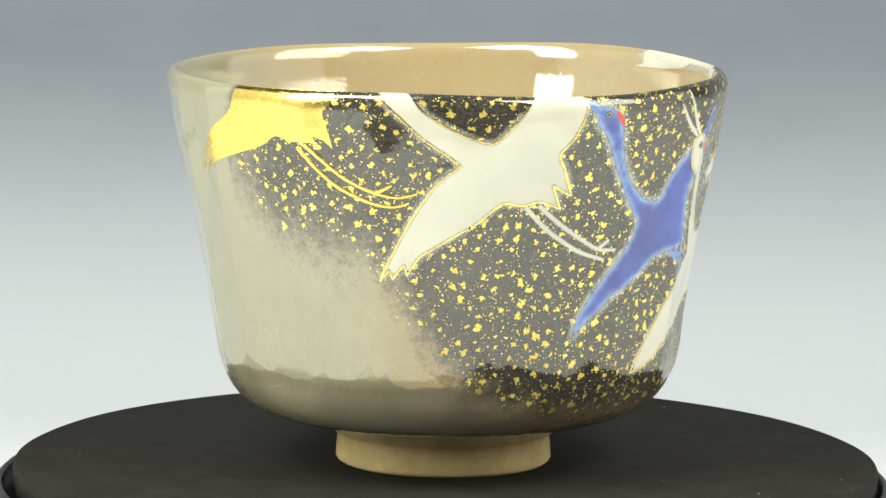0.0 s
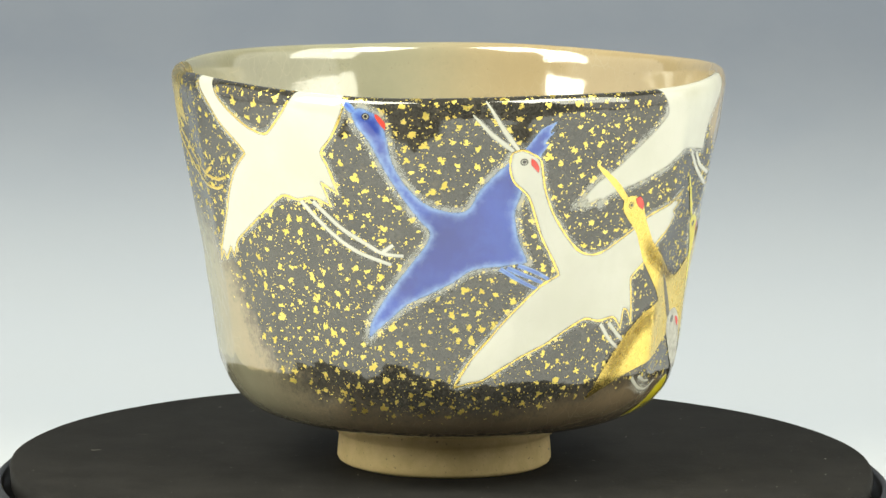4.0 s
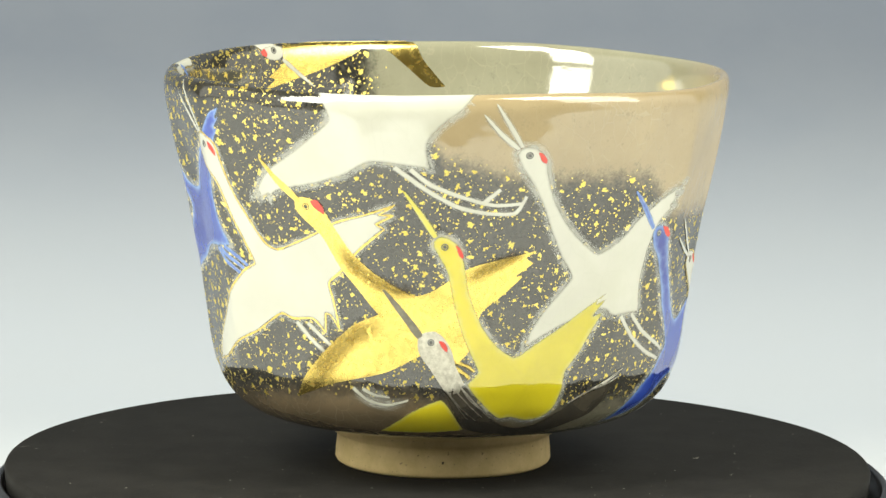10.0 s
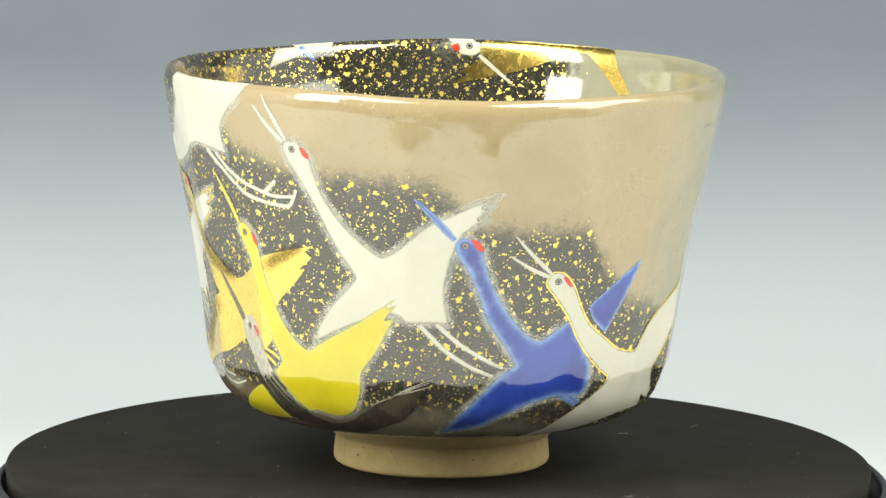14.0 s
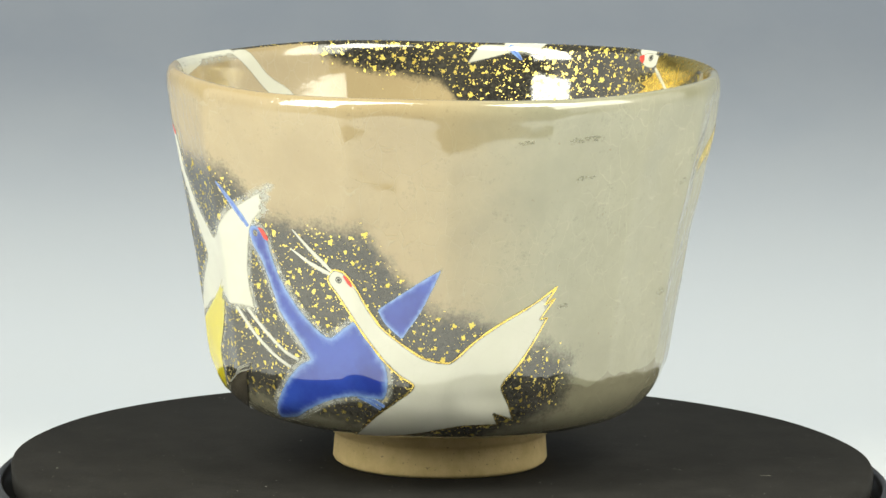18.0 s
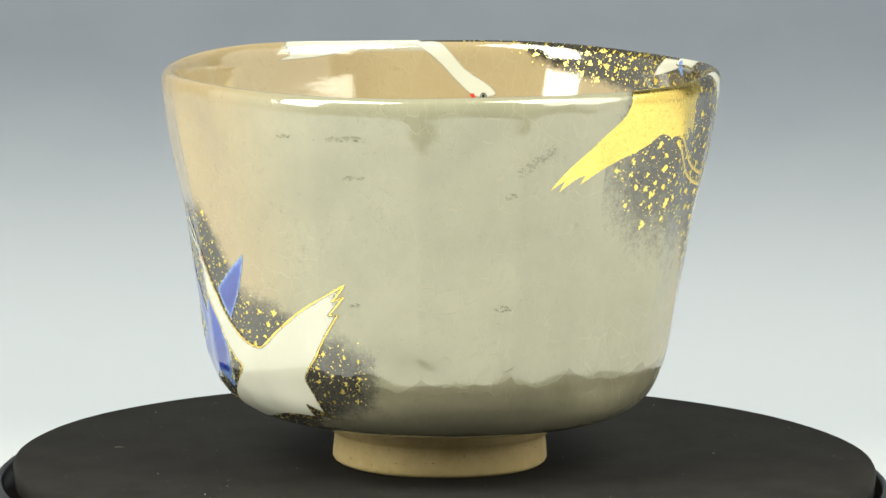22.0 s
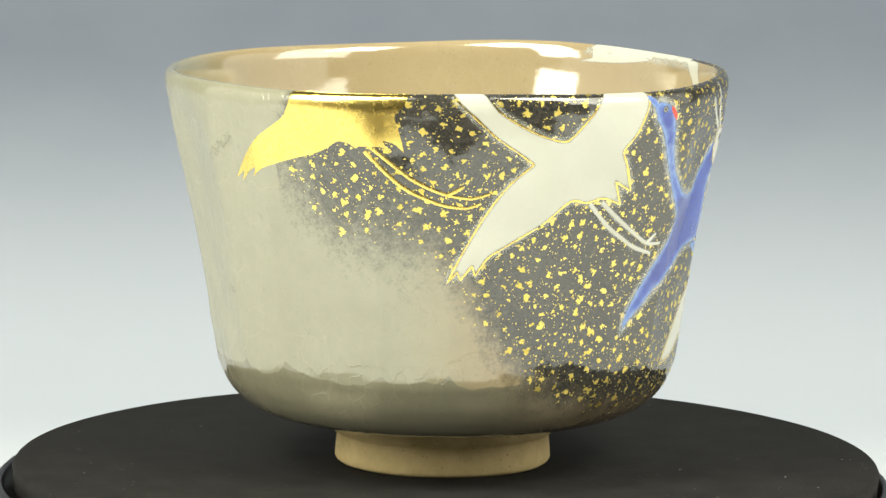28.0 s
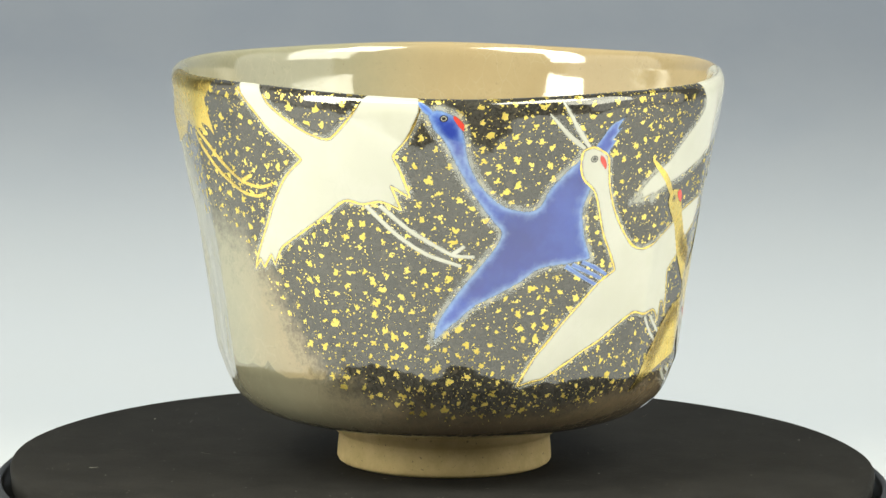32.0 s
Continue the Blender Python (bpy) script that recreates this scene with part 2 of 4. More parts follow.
# ---- the setting: a paper sweep on a table, in a plain studio ----
def sweep():
    rows = [(-0.305, -0.046), (-0.27, -0.046), (-0.1, -0.046), (0.10, -0.046), (0.30, -0.046)]
    for k in range(1, 25):
        a = math.pi / 2 * k / 24
        rows.append((0.30 + 0.45 * math.sin(a), -0.046 + 0.45 * (1 - math.cos(a))))
    rows.append((0.75, 1.3))
    xs, n, thick = (-0.9, -0.3, 0.3, 0.9), len(rows), 0.0005
    verts, faces = [], []
    for side in (0, 1):
        for k, (y, z) in enumerate(rows):
            a, b = rows[max(k - 1, 0)], rows[min(k + 1, n - 1)]
            way = Vector((b[0] - a[0], b[1] - a[1])).normalized() * thick * side
            verts += [(x, y + way.y, z - way.x) for x in xs]
    for i in range(n - 1):
        for k in range(3):
            f = (i * 4 + k, i * 4 + k + 1, i * 4 + k + 5, i * 4 + k + 4)
            faces += [f, tuple(q + 4 * n for q in reversed(f))]
        for k in (0, 3):
            faces.append((i * 4 + k, i * 4 + k + 4, i * 4 + k + 4 + 4 * n, i * 4 + k + 4 * n))
    for i in (0, n - 1):
        faces += [(i * 4 + k, i * 4 + k + 1, i * 4 + k + 1 + 4 * n, i * 4 + k + 4 * n) for k in range(3)]
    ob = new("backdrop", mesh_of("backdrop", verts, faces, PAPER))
    return tagged(ob, "white studio paper with light falloff painted in as a blue-grey fade up the sweep", "backdrop", kind="structure")


sweep()


def box(name, lo, hi, mat):
    v = [(x, y, z) for x in (lo[0], hi[0]) for y in (lo[1], hi[1]) for z in (lo[2], hi[2])]
    f = [(0, 1, 3, 2), (4, 6, 7, 5), (0, 4, 5, 1), (2, 3, 7, 6), (0, 2, 6, 4), (1, 5, 7, 3)]
    return new(name, mesh_of(name, v, f, mat, False))


TABLETOP = tagged(new("table"), "dark wooden table under the paper sweep", "table")
box("tabletop", (-1.0, -0.60, -0.085), (1.0, 0.80, -0.0466), WOOD).parent = TABLETOP
for x in (-0.95, 0.88):
    for y in (-0.55, 0.68):
        box("leg", (x, y, -0.80), (x + 0.07, y + 0.07, -0.085), WOOD).parent = TABLETOP
for nm, lo, hi in (("wall_north", (-2, 1.6, -0.8), (2, 1.7, 1.9)), ("wall_south", (-2, -2.1, -0.8), (2, -2.0, 1.9)),
                   ("wall_west", (-2.1, -2.1, -0.8), (-2, 1.7, 1.9)), ("wall_east", (2, -2.1, -0.8), (2.1, 1.7, 1.9)),
                   ("floor", (-2.1, -2.1, -0.9), (2.1, 1.7, -0.8)), ("ceiling", (-2.1, -2.1, 1.9), (2.1, 1.7, 2.0))):
    tagged(box(nm, lo, hi, WALL), "plain dark grey studio " + nm.split("_")[0], nm.split("_")[0], kind="structure")

# ---- the turntable ----
SPIN = -12.3114  # degrees a second


def turntable():
    root = new("turntable")
    part("base", lathe("base", [(0, -0.046), (0.055, -0.046), (0.060, -0.043), (0.060, -0.020), (0, -0.020)], RUBBER), root, "black plastic turntable base")
    part("platter", lathe("platter", [(0, -0.020), (0.093, -0.020), (0.0956, -0.017), (0.0962, -0.008), (0.0957, -0.0042), (0.0948, -0.0034),
                                      (0.0940, -0.0042), (0.0936, -0.0062), (0, -0.0062)], RUBBER, 192), root, "black plastic platter with a raised lip")
    return tagged(root, "black motor turntable with a felt-covered round platter", "turntable")


TABLE = turntable()


def cover_shape(a):
    return 1 + 0.0100 * math.cos(a - radians(315)) + 0.0020 * math.cos(2 * a + 1.0) + 0.0012 * math.cos(5 * a) + 0.0008 * math.sin(13 * a)


COVER = part("cover", lathe("cover", [(0, -0.0060), (0.0912, -0.0060), (0.0921, -0.0052), (0.0925, -0.0010), (0.0922, -0.0003), (0.0916, 0.0), (0, 0.0)], FELT, 256, cover_shape),
             TABLE, "matt black cover sheet dusted with lint")

# ---- the tea bowl ----
# profile in millimetres (radius, height): foot joint, belly, wall, lip, inside
PROFILE = [(22.5, 9.0), (25, 9.3), (30, 10.0), (36, 11.1), (40.8, 12.5), (44.3, 14.9), (46.8, 18.0), (48.4, 21.6), (49.5, 25.5), (51.5, 38.4), (53.6, 51),
           (56.0, 62.3), (58.3, 73.5), (59.1, 78.8), (59.4, 81.8), (59.0, 83.7), (58.0, 84.4), (57.0, 83.9), (56.2, 82.0), (55.5, 77), (54.2, 70),
           (52.0, 58), (49.8, 45), (47.6, 34), (44, 26), (38, 20.5), (28, 17.3), (14, 15.8), (0.01, 15.4)]


def curve_rows(ctrl, step):
    """Even steps along a smooth curve through control points; each with its length from the start."""
    pts = [Vector(p) for p in ctrl]
    dense = []
    for i in range(len(pts) - 1):
        p0, p1, p2, p3 = pts[max(i - 1, 0)], pts[i], pts[i + 1], pts[min(i + 2, len(pts) - 1)]
        for k in range(12):
            u = k / 12
            dense.append(0.5 * ((2 * p1) + (p2 - p0) * u + (2 * p0 - 5 * p1 + 4 * p2 - p3) * u * u + (3 * p1 - p0 - 3 * p2 + p3) * u ** 3))
    dense.append(pts[-1])
    length = [0.0]
    for a, b in zip(dense, dense[1:]):
        length.append(length[-1] + (b - a).length)
    out = np.arange(0, length[-1], step)
    xs = [np.interp(out, length, [p[j] for p in dense]) for j in range(len(pts[0]))]
    return out, xs


LEN, (RAD, HGT) = curve_rows(PROFILE, 0.25)
LIP = float(LEN[int(np.argmax(HGT))])  # way along the profile at which the lip is highest

RIM_WAVE = ((1, 0.29, -36), (2, 0.31, 46), (3, 0.10, 34), (4, 0.11, -26), (5, 0.25, -21))
# the hand-pressed wall, millimetres out of round at the belly, at half height and at the lip
LOW_WAVE = ((1, 0.09, -65), (2, 0.17, -34), (3, 0.18, -13), (4, 0.10, -24))
MID_WAVE = ((0, -0.14, 0), (1, 0.18, -132), (2, 0.20, 89))
HIGH_WAVE = ((1, 0.31, 164), (2, 0.22, -58), (3, 0.29, -46), (4, 0.12, -24))
WALL_WAVE = ((2, 0.0096, 145), (3, 0.0030, 10), (5, 0.0022, 75))


# edges of the trimming cuts round the wall, degrees
FACETS = (16, 36, 52, 75, 93, 112, 133, 153, 176, 198, 213, 240, 256, 275, 297, 313, 335, 356, 376)


def wave(terms, deg):
    return sum(a * math.cos(radians(n * (deg - p))) for n, a, p in terms)


def smooth(x, lo, hi):
    u = max(0.0, min(1.0, (x - lo) / (hi - lo)))
    return u * u * (3 - 2 * u)


def facet(deg):
    """The trimming cut at an angle: its number, half width, the way off its middle, that as a share, and the height of its foot (mm)."""
    deg = deg % 360 + 360 * (deg % 360 < FACETS[0])
    n = max(k for k in range(len(FACETS) - 1) if FACETS[k] <= deg)
    half = (FACETS[n + 1] - FACETS[n]) / 2
    off = deg - FACETS[n] - half
    cut = abs(off) / half
    a = radians(deg)
    return n, half, off, cut, 15.0 + 2.6 * cut ** 4 + 2.0 * noise.noise((math.cos(a) * 4, math.sin(a) * 4, 9)) + 0.9 * noise.noise((math.cos(a) * 15, math.sin(a) * 15, 3))


def surface(deg, v, lift=0.0):
    """The place on the bowl at an angle and a way v (mm) up the outside, over the lip and down the inside; lift in mm off it."""
    deg %= 360
    r, z = float(np.interp(v, LEN, RAD)), float(np.interp(v, LEN, HGT))
    up = max(0.0, min(1.0, (z - 15) / 69))
    if lift:
        r1, z1 = float(np.interp(v + 0.5, LEN, RAD)), float(np.interp(v + 0.5, LEN, HGT))
        r0, z0 = float(np.interp(v - 0.5, LEN, RAD)), float(np.interp(v - 0.5, LEN, HGT))
        tr, tz = r1 - r0, z1 - z0
        n = math.hypot(tr, tz) or 1
        r, z = r + lift * tz / n, z - lift * tr / n
    a = radians(deg)
    c, s = math.cos(a), math.sin(a)
    q = 1 + up * wave(WALL_WAVE, deg)
    z += wave(RIM_WAVE, deg) * up ** 3
    # the body leans a little off the foot
    r += 0.75 * math.cos(radians(deg - 60)) * smooth(z, 10, 18) * (1 - 0.6 * smooth(z, 42, 82))
    u = max(0.0, min(1.0, (z - 20) / 60))
    r += smooth(z, 10, 16) * ((1 - u) * wave(LOW_WAVE, deg) + 4 * u * (1 - u) * wave(MID_WAVE, deg) + u * wave(HIGH_WAVE, deg))
    # hand-cut facets and the slow unevenness of the clay
    n, half, off, cut, foot = facet(deg)
    mid = smooth(z, foot, foot + 8) * smooth(86 - z, 0, 18) * (v < LIP)
    sag = 1 - math.cos(radians(half))
    flatness = 1.0 + 0.3 * noise.noise((n * 2.3 + 0.4, 1.7, 0.3))
    r += mid * flatness * (r * sag * (cut ** 2 - 0.1 * cut ** 20 - 0.9)) + 0.23 * mid
    # each cut leans a little its own way
    lean = noise.noise((n * 1.7 + 0.5, 2.5, 0.5)) * (1 - cut ** 2) ** 2
    skew = noise.noise((n * 3.1 + 0.2, 7.5, 0.5)) * (1 - cut ** 2) ** 2
    r += mid * (lean * (z - 48) * 0.034 + skew * off * 0.060)
    r += 0.30 * up * (noise.noise((c * 2.2, s * 2.2, z * 0.045)))
    r += 0.20 * mid * (noise.noise((c * 7 + 5, s * 7, z * 0.13)))
    return Vector((r * q * c, r * q * s, z)) * 0.001


def key(rows, x):
    return float(np.interp(x, [p[0] for p in rows], [p[1] for p in rows]))


# the iron-black cloud: its lower and upper edge round the bowl, and how far it runs down inside
CLOUD_LOW = [(217, 76), (222, 72), (229, 64), (241, 62), (252, 60), (259, 51), (265, 41), (276, 33), (286, 28), (302, 26), (339, 27), (354, 30),
             (369, 32), (391, 30), (424, 27), (441, 28), (477, 23), (500, 19), (514, 25), (525, 29)]
CLOUD_TOP = [(217, 77), (221, 92), (225, 110), (383, 110), (390, 86), (393, 82), (399, 80), (407, 78), (440, 77), (445, 73), (450, 68), (475, 66), (480, 60),
             (489, 50), (500, 48), (511, 43), (525, 39)]
CLOUD_IN = [(226, 130), (296, 128), (303, 116), (312, 105), (330, 103), (341, 99), (346, 93)]


def cloud_at(deg, v):
    """How far inside the dark cloud a spot lies: 0 clear, 0.5 at its edge, 1 deep inside."""
    if v > LIP + 0.8:
        d = deg % 360
        lo, hi, u, soft = LIP - 20, key(CLOUD_IN, d), d, 2.2
        if d < 226 or d > 347:
            return 0.0
        side = min(d - 231, 346 - d) * 0.45
    else:
        u = (deg - 217) % 360 + 217
        if u > 530:
            return 0.0
        lo, hi, soft = key(CLOUD_LOW, u), key(CLOUD_TOP, u), 5.0
        side = min(u - 219, 524 - u) * 0.85
        # a long smoky fade below the first crane
        if u < 268:
            soft = 15.0
            lo += 2
        elif u < 305:
            soft = 10.0
    d = min(v - lo, hi - v, side)
    return smooth(d, -soft, soft)


def warm_at(deg, v):
    c = math.cos(radians(deg - 35))
    w = smooth(c, -0.76, 0.25)
    if v < LIP and 225 < deg % 360 < 300:
        w = max(w, 0.75 * smooth(deg % 360, 235, 270))
    return w


def bowl_body():
    seg, rows = 640, list(np.arange(0.0, LIP - 12, 0.6)) + list(np.arange(LIP - 12, LIP + 14, 0.3)) + list(np.arange(LIP + 14, float(LEN[-1]), 0.9))
    verts, faces, cloud, warm, trimmed, turned, iron = [], [], [], [], [], [], []
    for v in rows:
        for k in range(seg):
            deg = 360 * k / seg
            verts.append(surface(deg, v))
            cloud.append(cloud_at(deg, v))
            warm.append(warm_at(deg, v))
            trimmed.append(smooth(LIP - v, -2, 5))
            low = facet(deg)[4] + 8.8 - float(np.interp(v, LEN, HGT))
            turned.append(smooth(low, -1.0, 1.0) * (v < LIP))
            iron.append(smooth(math.cos(radians(deg - 345)), -0.05, 0.8))
    for i in range(len(rows) - 1):
        for k in range(seg):
            n = (k + 1) % seg
            faces.append((i * seg + k, i * seg + n, (i + 1) * seg + n, (i + 1) * seg + k))
    faces.append(tuple(range((len(rows) - 1) * seg, len(rows) * seg)))
    # the underside, closed above the foot
    faces.append(tuple(reversed(range(seg))))
    me = mesh_of("body", verts, faces, GLAZE)
    for name, data in (("cloud", cloud), ("warm", warm), ("trimmed", trimmed), ("turned", turned), ("iron", iron)):
        me.attributes.new(name, "FLOAT", "POINT").data.foreach_set("value", data)
    return me


BOWL = tagged(new("tea_bowl"), "hand-shaped ceramic tea bowl painted with flying cranes and gold flakes", "tea bowl")
part("body", bowl_body(), BOWL, "crackled grey and beige glaze with a black painted cloud")


def foot_ring():
    # a plain ring under a slightly wider collar where it meets the belly
    ring = [(0.0180, 0.0100), (0.0186, 0.0012), (0.0196, 0.0), (0.0221, 0.0), (0.0227, 0.0004), (0.0230, 0.0010), (0.0229, 0.0030), (0.0227, 0.0050), (0.0226, 0.0060),
            (0.0228, 0.0065), (0.0236, 0.0068), (0.0239, 0.0075), (0.0239, 0.0110), (0.0180, 0.0110), (0.0180, 0.0100)]
    return lathe("foot_ring", ring, CLAY, 160, lambda a: 1 + 0.004 * math.cos(2 * a + 1) + 0.002 * math.sin(5 * a))


FOOT = part("foot_ring", foot_ring(), BOWL, "unglazed buff clay foot ring")


def pinhole(deg, z, rad):
    """A burst bubble in the bare clay of the foot."""
    a, verts = radians(deg), []
    for k in range(10):
        b = k * 0.6283
        w = rad * (1 + 0.2 * math.sin(3 * b))
        ang = a + w * math.cos(b) / 0.0231
        verts.append((0.02318 * math.cos(ang), 0.02318 * math.sin(ang), z + w * math.sin(b)))
    return mesh_of("pinhole", verts, [tuple(range(10))], RUBBER, False)


part("pinhole", pinhole(33, 0.0036, 0.00028), FOOT, "small dark pit in the clay")
part("pinhole", pinhole(20, 0.0050, 0.00014), FOOT, "small dark pit in the clay")

# ---- painting on the bowl ----
MM = 52.0  # mean radius: degrees round the bowl to millimetres


def bend(a, b, c):
    """1 where a line runs on, 0 where it turns a sharp corner."""
    u, w = (b - a) * (0.9, 1.0), (c - b) * (0.9, 1.0)
    n = np.linalg.norm(u) * np.linalg.norm(w)
    return max(0.0, min(1.0, float((u * w).sum() / n) + 0.25)) if n > 0 else 0.0


def smooth_line(pts, closed=False, steps=4, tight=0.42):
    n, out = len(pts), []
    for i in range(n if closed else n - 1):
        g = (lambda k: pts[k % n]) if closed else (lambda k: pts[min(max(k, 0), n - 1)])
        p0, p1, p2, p3 = (np.array(g(i + k), float) for k in (-1, 0, 1, 2))
        m1, m2 = tight * (p2 - p0) * bend(p0, p1, p2), tight * (p3 - p1) * bend(p1, p2, p3)
        for k in range(steps):
            u = k / steps
            out.append((2 * u ** 3 - 3 * u * u + 1) * p1 + (u ** 3 - 2 * u * u + u) * m1 + (3 * u * u - 2 * u ** 3) * p2 + (u ** 3 - u * u) * m2)
    if not closed:
        out.append(np.array(pts[-1], float))
    return out


def flat(p):
    return Vector((radians(p[0]) * MM, p[1]))


def patch(name, pts, mat, base=0.0, thick=0.16, cell=0.9, round_=0.55, run=0.7):
    """A pool of enamel with that outline, swelling from its edge."""
    line = [flat(p) for p in smooth_line(pts, True)]
    if max(p.y for p in line) > LIP - 0.5:
        fine = []
        for p, q in zip(line, line[1:] + line[:1]):
            m = max(1, int((q - p).length / 0.5))
            fine += [p.lerp(q, k / m) for k in range(m)]
        line = fine
    n = len(line)
    xs, ys = [p.x for p in line], [p.y for p in line]
    inner = []
    a, b = np.array(line), np.roll(np.array(line), -1, axis=0)

    def edge_distance(p):
        d = b - a
        u = np.clip(((p - a) * d).sum(1) / np.maximum((d * d).sum(1), 1e-9), 0, 1)
        return float(np.sqrt((((a + u[:, None] * d) - p) ** 2).sum(1)).min())

    for i, x in enumerate(np.arange(min(xs), max(xs), cell)):
        for y in np.arange(min(ys) + (i % 2) * cell / 2, max(ys), cell):
            cross = ((a[:, 1] > y) != (b[:, 1] > y)) & (x < (b[:, 0] - a[:, 0]) * (y - a[:, 1]) / np.where(a[:, 1] == b[:, 1], 1e-9, b[:, 1] - a[:, 1]) + a[:, 0])
            if cross.sum() % 2 and edge_distance(np.array((x, y))) > 0.2:
                inner.append(Vector((x, y)))
    # finer over the sharp turn of the lip
    if max(ys) > LIP - 0.5:
        inner = [q for q in inner if q.y < LIP - 4]
        for x in np.arange(min(xs), max(xs), 0.5):
            for y in np.arange(LIP - 4, max(ys), 0.4):
                cross = ((a[:, 1] > y) != (b[:, 1] > y)) & (x < (b[:, 0] - a[:, 0]) * (y - a[:, 1]) / np.where(a[:, 1] == b[:, 1], 1e-9, b[:, 1] - a[:, 1]) + a[:, 0])
                if cross.sum() % 2 and edge_distance(np.array((x, y))) > 0.15:
                    inner.append(Vector((x, y)))
    # a close second ring inside the edge gives it its rounded shoulder
    for k in range(n):
        t = (line[(k + 1) % n] - line[k - 1])
        if t.length > 1e-6:
            for s in (1, -1):
                q = line[k] + Vector((-t.y, t.x)).normalized() * s * 0.32
                cross = ((a[:, 1] > q.y) != (b[:, 1] > q.y)) & (q.x < (b[:, 0] - a[:, 0]) * (q.y - a[:, 1]) / np.where(a[:, 1] == b[:, 1], 1e-9, b[:, 1] - a[:, 1]) + a[:, 0])
                if cross.sum() % 2 and edge_distance(np.array(q)) > 0.26:
                    inner.append(q)
    from_mathutils = delaunay_2d_cdt(line + inner, [(k, (k + 1) % n) for k in range(n)], [], 1, 1e-5)
    places, faces = from_mathutils[0], from_mathutils[2]
    verts, edge = [], []
    for p in places:
        d = edge_distance(np.array(p))
        edge.append(math.exp(-d / run))
        lift = base + 0.035 + thick * (1 - math.exp(-d / round_))
        verts.append(surface(math.degrees(p.x / MM), p.y, lift))
    faces = [tuple(f) for f in faces]
    me = mesh_of(name, verts, faces, mat)
    me.attributes.new("edge", "FLOAT", "POINT").data.foreach_set("value", edge)
    # all faces look away from the clay
    bm = bmesh.new()
    bm.from_mesh(me)
    for f in bm.faces:
        c = f.calc_center_median()
        out = Vector((c.x, c.y, 0)).normalized() * (1 if sum(p.y for p in line) / n < LIP else -1) + Vector((0, 0, 0.05))
        if f.normal.dot(out) < 0:
            f.normal_flip()
    bm.to_mesh(me)
    bm.free()
    return me


def stroke(name, pts, mat, w0, w1, base=0.0, thick=0.12, closed=False, steps=6, leaf=False, rough=0.18):
    """A brush line w0 to w1 mm wide along points; leaf: swelling, then running to a point."""
    line = [flat(p) for p in smooth_line(pts, closed, steps)]
    n = len(line)
    verts, faces = [], []
    for k in range(n):
        t = (line[(k + 1) % n] - line[k - 1]) if closed else (line[min(k + 1, n - 1)] - line[max(k - 1, 0)])
        t = t.normalized() if t.length > 1e-9 else Vector((1, 0))
        side = Vector((-t.y, t.x))
        u = k / (n - 1)
        w = w0 + (w1 - w0) * u
        if leaf:
            w = w0 * float(np.interp(u, (0, 0.25, 0.5, 0.8, 1), (0.70, 1.0, 0.92, 0.55, 0.12)))
        w *= 1 + rough * noise.noise((line[k].x * 0.7, line[k].y * 0.7, 3))
        for o, h in ((-0.5, 0.0), (-0.28, 0.75), (0.0, 1.0), (0.28, 0.75), (0.5, 0.0)):
            q = line[k] + side * w * o
            verts.append(surface(math.degrees(q.x / MM), q.y, base + 0.012 + thick * h))
    for k in range(n if closed else n - 1):
        m = (k + 1) % n
        for j in range(4):
            faces.append((k * 5 + j, m * 5 + j, m * 5 + j + 1, k * 5 + j + 1))
    me = mesh_of(name, verts, faces, mat)
    me.attributes.new("edge", "FLOAT", "POINT").data.foreach_set("value", [1.0, 0.62, 0.4, 0.62, 1.0] * n)
    way = np.cumsum([0.0] + [(q - p).length for p, q in zip(line, line[1:])])
    me.attributes.new("brush", "FLOAT_VECTOR", "POINT").data.foreach_set("vector", [c for k in range(n) for o in (-1.0, -0.56, 0.0, 0.56, 1.0) for c in (o, float(way[k]), line[0].x)])
    me.attributes.new("fade", "FLOAT", "POINT").data.foreach_set("value", [f * (1.0 if closed else smooth(min(k, n - 1 - k) / (n - 1), 0, 0.3)) for k in range(n) for f in (0.0, 0.55, 1.0, 0.55, 0.0)])
    bm = bmesh.new()
    bm.from_mesh(me)
    sign = 1 if line[0].y < LIP else -1
    if sum(f.normal.dot(f.calc_center_median() * Vector((1, 1, 0))) for f in bm.faces) * sign < 0:
        for f in bm.faces:
            f.normal_flip()
    bm.to_mesh(me)
    bm.free()
    return me


def dot(name, at, mat, rad, base, thick=0.015):
    ring = [(at[0] + math.degrees(rad * math.cos(k * 0.7854) / MM), at[1] + rad * math.sin(k * 0.7854)) for k in range(8)]
    return patch(name, ring, mat, base, thick, 0.4, 0.08, 0.10)


BEAK = {"white_enamel": 1.3, "blue_enamel": 1.9, "yellow_enamel": 1.75, "burnished_gold": 1.45, "tarnished_silver": 1.5, "dark_silver": 1.7}  # widest, mm


